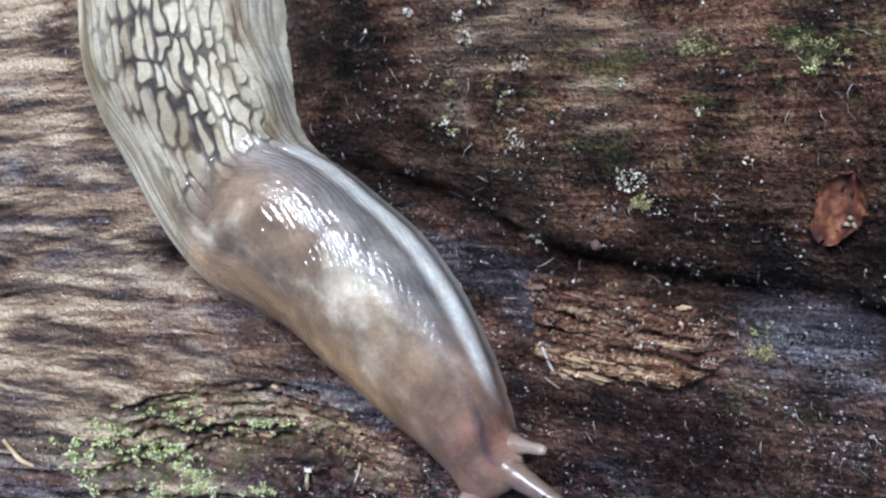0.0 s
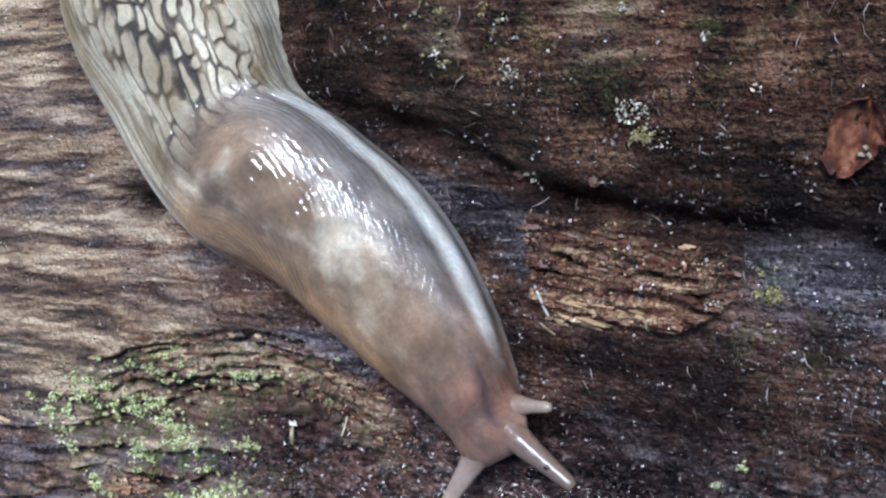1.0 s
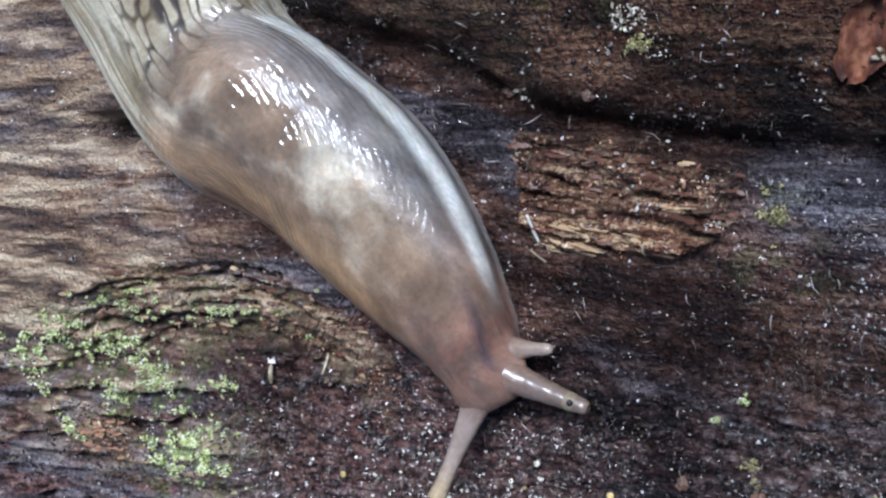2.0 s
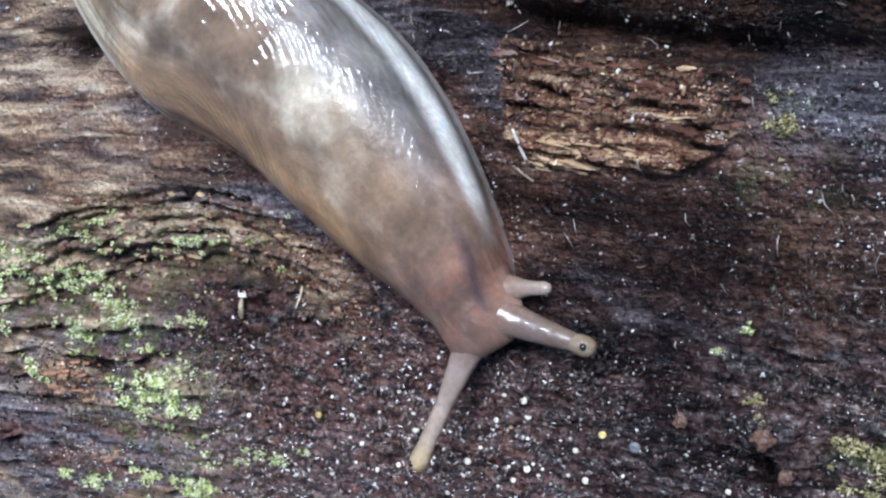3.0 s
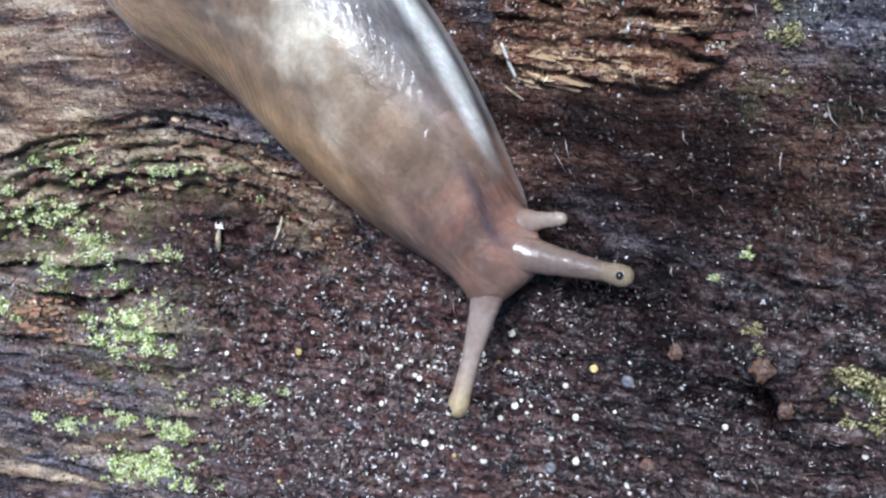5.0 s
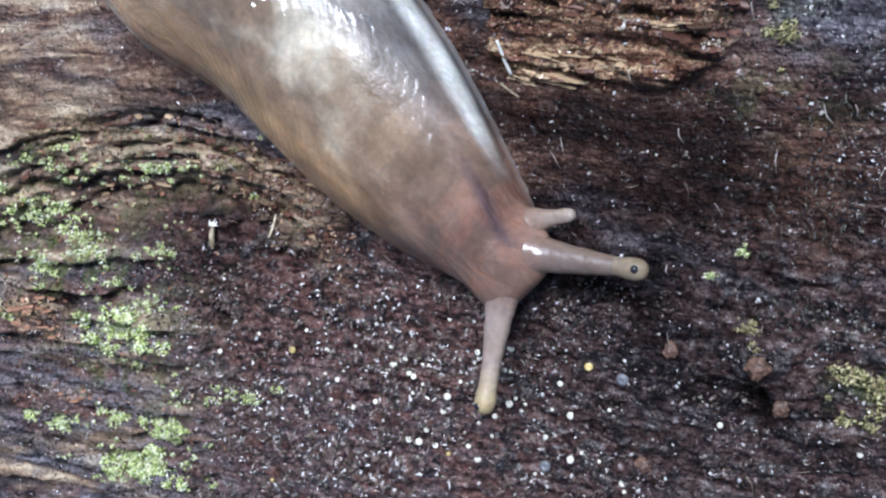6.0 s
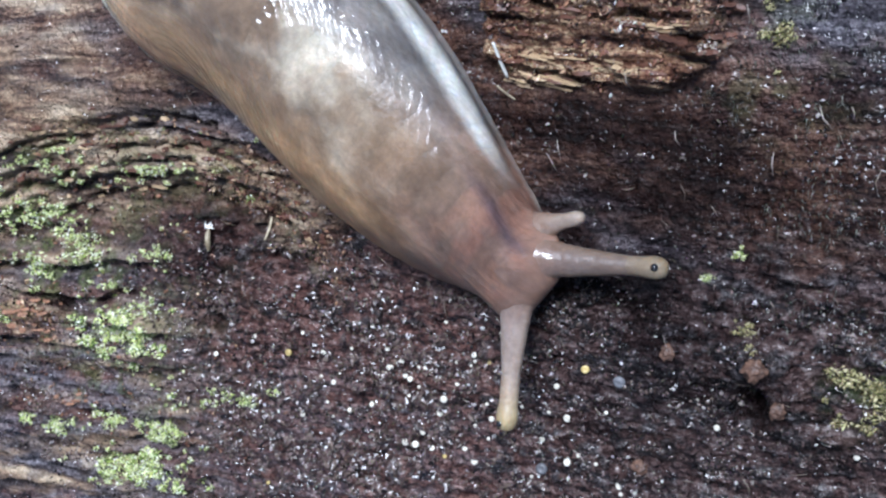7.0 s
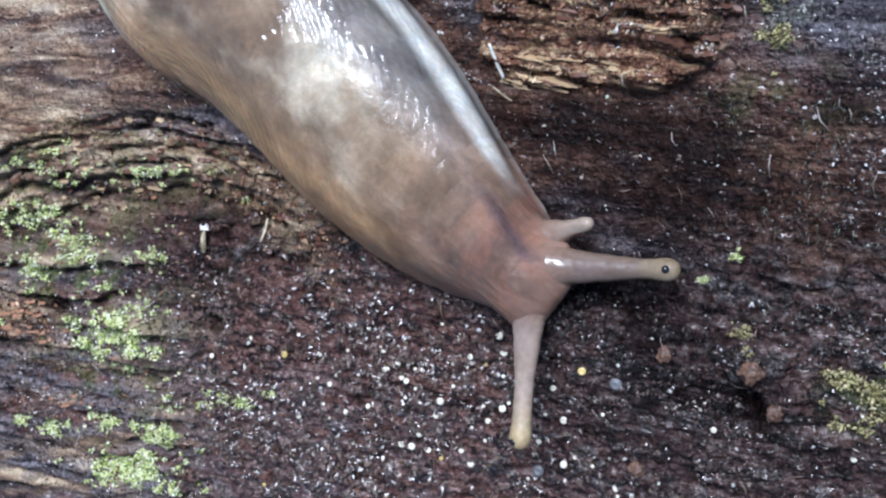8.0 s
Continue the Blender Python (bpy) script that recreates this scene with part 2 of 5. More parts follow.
    thin = p.inputs["Coat Weight"].links[0].from_socket
    l.new(maths(n, l, "MULTIPLY", thin, attr(n, "water", 0, l)), p.inputs["Coat Weight"])
    p.inputs["Coat Roughness"].default_value = 0.06
    return m


def plain(name, stops, scale=1.0, rough=0.5, relief_mm=0.05, stretch=(1, 1, 1), **sockets):
    """A grained material: a ramp of colours over noise, with fine relief, scale in cycles per millimetre."""
    m, n, l, p = material(name, rough, **sockets)
    vec = coords(n, l, tuple(1000 * s for s in stretch))
    f = noise_tex(n, l, vec, scale, 5, 0.6, 0.2)
    col = ramp(n, l, f, stops)
    info = n.new("ShaderNodeObjectInfo")
    hs = n.new("ShaderNodeHueSaturation")
    l.new(maths(n, l, "ADD", maths(n, l, "MULTIPLY", info.outputs["Random"], 0.4), 0.8), hs.inputs["Value"])
    l.new(col, hs.inputs["Color"])
    l.new(hs.outputs[0], p.inputs["Base Color"])
    if relief_mm:
        bump(n, l, p, noise_tex(n, l, vec, scale * 2.5, 4, 0.6), 0.7, relief_mm * MM)
    return m


def leafy(name, stops):
    """Small plant granules, each piece of its own shade."""
    m, n, l, p = material(name, 0.4, Subsurface_Weight=0.25, Subsurface_Scale=0.0004)
    g = n.new("ShaderNodeNewGeometry")
    l.new(ramp(n, l, g.outputs["Random Per Island"], stops), p.inputs["Base Color"])
    p.inputs["Subsurface Radius"].default_value = (0.5, 1.0, 0.3)
    return m


def skin(name, rough=0.22, film=1.0, speck=1.0, depth=0.3, rings=False):
    """Wet slug skin: colours in the 'pig' attribute, fine grain, a film of slime over it."""
    m, n, l, p = material(name, rough, Subsurface_Weight=depth, Subsurface_Scale=0.0007, Coat_Weight=film, Coat_Roughness=0.06, IOR=1.45)
    p.inputs["Subsurface Radius"].default_value = (1.0, 0.65, 0.4)
    p.inputs["Coat IOR"].default_value = 1.8
    even = coords(n, l, (1000, 1000, 1000))
    if rings:
        lay = n.new("ShaderNodeMapping")
        lay.inputs["Scale"].default_value = (1, 1, 0)
        l.new(attr(n, "ring"), lay.inputs["Vector"])
        even = lay.outputs[0]
    grain = noise_tex(n, l, even, 3.0, 4, 0.6)
    blotch = noise_tex(n, l, even, 0.55, 4, 0.6)
    shade = ramp(n, l, grain, [(0.35, (0.86, 0.86, 0.86)), (0.65, (1.1, 1.1, 1.1))])
    col = mix(n, l, 1.0, attr(n, "pig"), shade, "MULTIPLY")
    col = mix(n, l, 0.5, col, mix(n, l, 1.0, col, ramp(n, l, blotch, [(0.35, (0.72, 0.66, 0.60)), (0.65, (1.2, 1.2, 1.2))]), "MULTIPLY"))
    l.new(col, p.inputs["Base Color"])
    bump(n, l, p, noise_tex(n, l, even, 4.0, 3, 0.6), 0.5 * speck, 0.00010)
    if rings:
        # the film of slime stands in fingerprint-like ridges round the shield's middle
        run, across, strong = (attr(n, "ring", k, l) for k in range(3))
        along = maths(n, l, "DIVIDE", maths(n, l, "ADD", run, 3.5), 1.15)
        aside = maths(n, l, "SUBTRACT", across, 7.5)
        far = maths(n, l, "SQRT", maths(n, l, "ADD", maths(n, l, "MULTIPLY", along, along), maths(n, l, "MULTIPLY", aside, aside)))
        wob = maths(n, l, "ADD", maths(n, l, "MULTIPLY", noise_tex(n, l, even, 0.25, 2, 0.5), 1.1), maths(n, l, "MULTIPLY", noise_tex(n, l, even, 1.2, 2, 0.5), 0.13))
        wave = maths(n, l, "SINE", maths(n, l, "MULTIPLY", maths(n, l, "ADD", far, wob), 2 * math.pi / 0.52))
        broken = maths(n, l, "MULTIPLY", strong, ramp(n, l, noise_tex(n, l, even, 1.1, 3, 0.6), [(0.35, (0.45, 0.45, 0.45)), (0.6, (1.2, 1.2, 1.2))]))
        h = maths(n, l, "ADD", maths(n, l, "MULTIPLY", wave, broken), maths(n, l, "MULTIPLY", noise_tex(n, l, even, 0.6, 1, 0.5), 1.6))
        bump(n, l, p, h, 1.0, RING_MM * MM, "Coat Normal")
        l.new(attr(n, "film", 0, l), p.inputs["Coat Weight"])
    return m


RING_MM = 0.060


WOOD = wood_material()
SKIN, SKIN_BACK = skin("slug mantle skin", 0.34, 1.0, 1.0, 0.5, True), skin("slug back skin", 0.5, 0.06)


SKIN_BACK.node_tree.nodes["Principled BSDF"].inputs["Specular IOR Level"].default_value = 0.2


# ---- mesh helpers ----
def mesh_object(name, verts, faces, mat, parent=None, label="", smooth=True, colours=()):
    """One mesh from arrays in millimetres, under a thing where one is given."""
    me = bpy.data.meshes.new(name)
    me.from_pydata((np.asarray(verts) * MM).tolist() if len(verts) < 2000 else np.asarray(verts) * MM, [], faces.tolist() if isinstance(faces, np.ndarray) else faces)
    if smooth:
        me.shade_smooth()
    for key, values in colours:
        a = me.color_attributes.new(key, "FLOAT_COLOR", "POINT")
        data = np.ones((len(values), 4), np.float32)
        data[:, :np.asarray(values).shape[1]] = values
        a.data.foreach_set("color", data.ravel())
    me.materials.append(mat)
    ob = new(name, me)
    if parent:
        ob.parent = parent
    if label:
        ob["label"] = label
    return ob


def grid_faces(rows, cols, wrap=False):
    i, j = np.meshgrid(np.arange(rows - 1), np.arange(cols if wrap else cols - 1), indexing="ij")
    k = (j + 1) % cols
    return np.stack([i * cols + j, i * cols + k, (i + 1) * cols + k, (i + 1) * cols + j], -1).reshape(-1, 4)


def part(name, bm, mat, parent=None, label="", smooth=True):
    me = bpy.data.meshes.new(name)
    bm.to_mesh(me)
    bm.free()
    if smooth:
        me.shade_smooth()
    me.materials.append(mat)
    ob = new(name, me)
    if parent:
        ob.parent = parent
    if label:
        ob["label"] = label
    return ob


# ---- the log and the ground ----
def spaced(lo, hi, fine, far_lo, far_hi):
    """Coordinates dense from lo to hi and ever wider apart beyond."""
    out = list(np.arange(lo, hi, fine))
    for sign, start, end in ((-1, lo, far_lo), (1, hi, far_hi)):
        gap, at, side = fine, start, []
        while (at - end) * sign < 0:
            side.append(at)
            gap = min(gap * 1.35, 12)
            at += sign * gap
        side.append(end)
        out = side[::-1][:-1] + out if sign < 0 else out + side
    return np.array(sorted(set(np.round(out, 4))))


def build_log():
    half = math.pi * LOG_R
    xs = spaced(-97, -3, 0.14, -520, 430)
    ys = spaced(-55, 18, 0.135, LOG_TOP - half, LOG_TOP + half)[:-1]
    X, A = np.meshgrid(xs, ys, indexing="ij")
    phi = (A - LOG_TOP) / LOG_R
    near = 1 - step(1.0, 1.6, np.abs(phi))
    Y = LOG_TOP + LOG_R * np.sin(phi)
    H = relief(X, np.where(np.abs(phi) < 1.2, Y, A))
    rad = LOG_R + H
    ends = 1 - 0.06 * (1 - step(0, 25, X + 520)) - 0.06 * step(405, 430, X)
    P = np.stack([X, LOG_TOP + rad * ends * np.sin(phi), rad * ends * np.cos(phi) - LOG_R], -1).reshape(-1, 3)
    rows, cols = X.shape
    faces = [grid_faces(rows, cols, True)]
    x, y = X.ravel(), Y.ravel()
    v = y - grain_line(x)
    chip = chip_mask(x, y)
    ripple = 0.5 + 0.5 * fbm(x / 7, v / 2.2, 111, 4)
    left = (1 - step(-77, -60, x + 5 * step(0, 12, y) + 3 * fbm(x / 8, v / 3, 127, 3))) * step(-38, -24, y)
    low = 1 - step(-29, -22, y + 3 * fbm(x / 8, y / 5, 113, 3))
    d = ledge_line(x) - y
    ledge = step(-84, -74, x) * (1 - step(-49, -44, x)) * step(-1, 0.5, d) * (1 - step(5, 8, d))
    # tan wood, with added paleness at left standing in for brighter light
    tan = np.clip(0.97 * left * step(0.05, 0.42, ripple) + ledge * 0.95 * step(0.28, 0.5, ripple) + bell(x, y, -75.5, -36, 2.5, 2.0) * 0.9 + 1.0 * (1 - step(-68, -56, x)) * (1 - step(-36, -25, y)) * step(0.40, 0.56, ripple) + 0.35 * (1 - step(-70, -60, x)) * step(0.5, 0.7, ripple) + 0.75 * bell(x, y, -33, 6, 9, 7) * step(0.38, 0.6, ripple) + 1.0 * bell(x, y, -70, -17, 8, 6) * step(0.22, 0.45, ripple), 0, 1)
    up = step(-1, 1, y - crevice_line(x)) * step(-60, -52, x)
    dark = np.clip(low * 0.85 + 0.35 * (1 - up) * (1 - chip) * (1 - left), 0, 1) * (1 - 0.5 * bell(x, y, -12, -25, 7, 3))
    # greyed wood; the last term paints a lilac sheen low down
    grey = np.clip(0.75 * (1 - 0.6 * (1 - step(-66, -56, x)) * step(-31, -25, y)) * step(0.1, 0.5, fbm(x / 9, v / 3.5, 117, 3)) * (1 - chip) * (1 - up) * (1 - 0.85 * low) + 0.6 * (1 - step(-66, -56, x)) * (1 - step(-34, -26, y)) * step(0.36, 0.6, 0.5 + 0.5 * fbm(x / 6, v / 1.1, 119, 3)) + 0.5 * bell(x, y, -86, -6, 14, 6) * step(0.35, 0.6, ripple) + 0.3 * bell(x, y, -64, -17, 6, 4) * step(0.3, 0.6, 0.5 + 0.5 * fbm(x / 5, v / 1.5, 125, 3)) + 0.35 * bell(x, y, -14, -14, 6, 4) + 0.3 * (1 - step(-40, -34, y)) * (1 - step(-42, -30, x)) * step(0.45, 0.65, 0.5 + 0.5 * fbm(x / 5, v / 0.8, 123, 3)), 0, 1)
    alg = (ledge * 0.3 + bell(x, y, -72, -30, 12, 6) * 0.6 + bell(x, y, -68, -39, 9, 7) * 0.6 + bell(x, y, -28, 2, 14, 5) * 0.25 + bell(x, y, -19, 6, 9, 2.6) * 0.55 + bell(x, y, -17, -16, 4, 4) * 0.45 + bell(x, y, -11, -33.5, 2.5, 2.0) * 0.7) * step(0.0, 0.35, fbm(x / 1.6, y / 1.0, 121, 4))
    # dark wet wood, plus shade painted beside the slug, in the crack and holes
    soak_shade = np.clip(1.0 * bell(x, y, -31, -22.5, 10, 4.5) + 1.3 * bell(x, y, -41, -8, 5.5, 5) + 1.4 * bell(x, y, -50.5, 3, 6.5, 7) + 0.9 * np.exp(-((y - crevice_line(x) + 1.2) / 1.6) ** 2) * step(-60, -50, x) + 0.45 * up * step(-62, -52, x) * (1 - step(-48, -42, x)) + 0.85 * up * np.exp(-((y - crevice_line(x) - 0.5) / 2.8) ** 2) + 0.5 * bell(x, y, -13, -18, 7, 6) + 0.6 * bell(x, y, -24, -20.5, 9, 2.5) + 0.2 * bell(x, y, -14, -24, 9, 6) + 0.8 * bell(x, y, -21, -36, 9, 4) + 0.5 * bell(x, y, -24.5, -30, 8, 4) + 1.2 * bell(x, y, -46, -1.5, 6, 3.5) + 1.0 * bell(x, y, -35.5, -18.5, 2.6, 5) + 0.4 * bell(x, y, -52, -28, 12, 3) + 0.15 * step(-36, -26, x) * (1 - step(-26, -18, y)) + 0.18 * up * step(-30, -20, x) + 1.3 * bell(x, y, -44.5, -4, 7, 4) + 0.75 * up * step(-34, -22, x) * np.exp(-((y - crevice_line(x) - 2) / 6.5) ** 2) + 0.3 * bell(x, y, -63, -28, 9, 2.6) + 0.55 * bell(x, y, -29, -25, 8, 4.5) + 0.5 * bell(x, y, -56, -31, 6, 3) + 1.6 * bell(x, y, -71.0, -9.8, 2.3, 1.3) + 0.3 * bell(x, y, -58, -17, 5, 3) + 1.5 * bell(x, y, -56.9, -35.0, 0.9, 0.9) + 1.5 * bell(x, y, -18.2, -35.5, 0.8, 1.1) + 1.4 * bell(x, y, -72.2, -35.4, 1.2, 0.8), 0, 1)
    soak_shade = np.clip(soak_shade * (0.85 + 0.7 * fbm(x / 3.5, v / 1.8, 131, 3)), 0, 1)
    rotten = np.clip(chip * (0.50 + 0.45 * step(3.5, 6.0, chip_top(x) - y)) + 0.9 * bell(x, y, -75, -36.5, 3.0, 2.2) + 0.7 * ledge * step(0.45, 0.6, ripple) * step(-58, -50, x) + 0.8 * bell(x, y, -75.5, -43.5, 3, 0.7) + 0.8 * bell(x, y, -69, -16, 8, 6) * step(0.36, 0.55, ripple), 0, 1)
    water = np.clip(1 - 0.88 * up, 0, 1) + 1.5 * bell(x, y, -50, -44, 13, 6)
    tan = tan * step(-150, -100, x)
    crusted = np.clip(0.85 * low * step(-70, -60, x) * step(0.1, 0.5, crust_of(x, y)) + 0.45 * step(-38, -26, x) * (1 - step(-30, -22, y)), 0, 0.9)
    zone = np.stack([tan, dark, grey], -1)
    log = mesh_object("log", P, np.concatenate(faces), WOOD, colours=(("zone", zone), ("algae", np.stack([alg, soak_shade, rotten], -1)), ("water", np.stack([water, crusted], -1))))
    for end, name in ((0, "end_grain"), (rows - 1, "end_grain")):
        ring = P.reshape(rows, cols, 3)[end]
        c = ring.mean(0)
        verts = np.concatenate([ring, [c]])
        f = [(j, (j + 1) % cols, cols) if end else ((j + 1) % cols, j, cols) for j in range(cols)]
        mesh_object(name, verts, f, END_WOOD, log, "sawn end of the log")
    return tagged(log, "fallen rotten log of wet dark brown wood, cracked and partly mossy", "log")


END_WOOD = plain("sawn end wood", [(0.3, (0.06, 0.035, 0.02)), (0.7, (0.22, 0.14, 0.08))], 0.3, 0.7)
SOIL = plain("forest soil", [(0.3, (0.02, 0.014, 0.01)), (0.55, (0.06, 0.04, 0.025)), (0.75, (0.12, 0.085, 0.05))], 0.05, 0.9, 2.0)
log = build_log()


def build_ground():
    """One sheet that reaches the horizon, uneven close to the log."""
    r = np.concatenate([np.linspace(1, 1500, 60), np.geomspace(1600, 3.0e6, 40)])
    a = np.linspace(0, 2 * math.pi, 97)[:-1]
    R_, A_ = np.meshgrid(r, a, indexing="ij")
    x, y = R_ * np.cos(A_) - 45, R_ * np.sin(A_) - 10
    z = -2 * LOG_R + 6 + 10 * fbm(x / 260, y / 260, 201, 4) * (1 - step(1500, 6000, R_))
    P = np.stack([x, y, z], -1).reshape(-1, 3)
    g = mesh_object("ground", P, grid_faces(*x.shape, True), SOIL)
    return tagged(g, "dark forest soil under the log", "ground", kind="structure")


build_ground()

# ---- the slug ----
# where its middle runs when the shot begins: x, y, half width, height
SPINE = np.array([(-50, 74, 0.7, 0.6), (-57, 62, 3.6, 3.4), (-65, 43, 6.8, 7.0), (-68.6, 24, 8.7, 9.0), (-67.2, 9.2, 9.35, 9.4), (-66.0, 4.6, 9.25, 9.1), (-63.9, -0.1, 8.6, 8.6), (-59.9, -5.6, 7.75, 8.7), (-53.8, -8.65, 6.75, 9.2), (-48.05, -12.9, 6.6, 8.8), (-43.15, -18.2, 5.4, 7.8), (-40.15, -22.1, 3.95, 6.2), (-38.6, -24.25, 2.9, 5.2), (-36.8, -26.0, 2.0, 4.2)])
SLUG_AT = Vector((-53.9, -8.8, 0))


def catmull(s):
    """The spine at the fractional stations s, and its direction."""
    gap = np.linalg.norm(np.diff(SPINE[:, :2], axis=0), axis=1)[:, None]
    rate = np.diff(SPINE, axis=0) / gap
    m = np.concatenate([rate[:1], (rate[:-1] * gap[1:] + rate[1:] * gap[:-1]) / (gap[1:] + gap[:-1]), rate[-1:]])
    s = np.clip(np.asarray(s, float), 0, len(SPINE) - 1 - 1e-6)
    i = np.floor(s).astype(int)
    f, g = (s - i)[:, None], gap[i]
    p, q, a, c = SPINE[i], SPINE[i + 1], m[i] * g, m[i + 1] * g
    val = p * (1 + 2 * f) * (1 - f) ** 2 + a * f * (1 - f) ** 2 + q * f * f * (3 - 2 * f) + c * f * f * (f - 1)
    der = 6 * f * (1 - f) * (q - p) + a * (1 - f) * (1 - 3 * f) + c * f * (3 * f - 2)
    return val, der[:, :2] / np.linalg.norm(der[:, :2], axis=1, keepdims=True)


LEAN_OVER = 0.34  # the body leans to its left on the sloping wood


def loft(s, theta, swell, lift=0.25, narrow=1.0):
    """Points of the body: theta 0 is the foot's edge on the body's left, 180 on its right; swell moves out the skin, in millimetres."""
    val, _ = catmull(s)
    reach = 0.9 * (1 - step(9.5, 11.0, s))
    t = sum(catmull(s + k * reach)[1] for k in (-1, -0.5, 0, 0.5, 1))
    t = t / np.linalg.norm(t, axis=1, keepdims=True)
    c, a, h = val[:, :2], val[:, 2][:, None] * narrow, val[:, 3][:, None] * narrow
    side = np.stack([-t[:, 1], t[:, 0]], -1)
    th = theta[None, :]
    co, si = np.cos(th), np.sin(th)
    across = np.sign(co) * np.abs(co) ** 0.86 * (a + swell)
    tall = np.sign(si) * np.abs(si) ** 0.92 * (h + swell)
    tall = np.where(tall < 0, tall * 0.08, tall)
    flare = 1 + 0.05 * np.exp(-(tall / 0.9) ** 2)
    lean = LEAN_OVER * step(4.0, 6.0, s)[:, None] * (1 - 0.6 * step(10.5, 12.5, s)[:, None])
    xy = c[:, None, :] + side[:, None, :] * (across * flare + lean * tall)[..., None]
    z = log_z(c[:, 1])[:, None] + lift + tall + 0 * th
    P = np.concatenate([xy, z[..., None]], -1)
    return P - np.array(SLUG_AT)


def arc_mm(s):
    ss = np.linspace(0, len(SPINE) - 1, 2000)
    val, _ = catmull(ss)
    run = np.concatenate([[0], np.cumsum(np.hypot(*np.diff(val[:, :2], axis=0).T))])
    return np.interp(s, ss, run)


def cells(u, v, seed):
    """Jittered cells: distance to the border between the two nearest, and a number for each cell."""
    best, second = np.full(u.shape, 9.0), np.full(u.shape, 9.0)
    tag = np.zeros(u.shape)
    iu, iv = np.floor(u), np.floor(v)
    for du in (-2, -1, 0, 1, 2):
        for dv in (-1, 0, 1):
            cu, cv = iu + du, iv + dv
            odd = (np.mod(cv, 2) * 0.5)
            pu = cu + 0.5 + 0.42 * (hashed(cu, cv, seed) - 0.5) * 2 * 0.8 + odd - 0.25
            pv = cv + 0.5 + 0.5 * (hashed(cu, cv, seed + 1) - 0.5)
            d = np.hypot(u - pu, v - pv)
            closer = d < best
            second = np.where(closer, best, np.minimum(second, d))
            tag = np.where(closer, hashed(cu, cv, seed + 2), tag)
            best = np.where(closer, d, best)
    return second - best, tag


def columns(u, v, seed):
    """Oval tubercles in long rows: 1 in the middle of each, 0 and less at its rim, and a number for each."""
    col = np.floor(v)
    uu = u + hashed(col, 0 * col, seed) * 7
    base = np.floor(uu)
    lo, hi, tag = np.full(u.shape, -1e6), np.full(u.shape, 1e6), base
    for k in (-2, -1, 0, 1, 2):
        c = base + k
        at = c + 0.5 + 0.55 * (hashed(c, col, seed + 1) - 0.5)
        below = at <= uu
        tag = np.where(below & (at > lo), c, tag)
        lo = np.where(below, np.maximum(lo, at), lo)
        hi = np.where(below, hi, np.minimum(hi, at))
    across, along = np.abs(2 * (v - col) - 1), np.abs(2 * (uu - lo) / (hi - lo) - 1)
    return 1 - (across ** 2.2 + along ** 5) ** (1 / 2.2), hashed(tag, col, seed + 2)


def blend(a, b, w):
    return a + (np.asarray(b) - a) * w[..., None]


slug = tagged(new("slug"), "large wet slug crawling, grey-brown mantle, dark-netted pale back", "slug")
slug.location = SLUG_AT * MM

THETA_FULL = np.concatenate([np.linspace(-0.5 * math.pi, -0.08, 22)[:-1], np.linspace(-0.08, 0.40, 44)[:-1], np.linspace(0.40, 1.95, 250)[:-1], np.linspace(1.95, math.pi + 0.08, 96)[:-1], np.linspace(math.pi + 0.08, 1.5 * math.pi, 22)[:-1]])


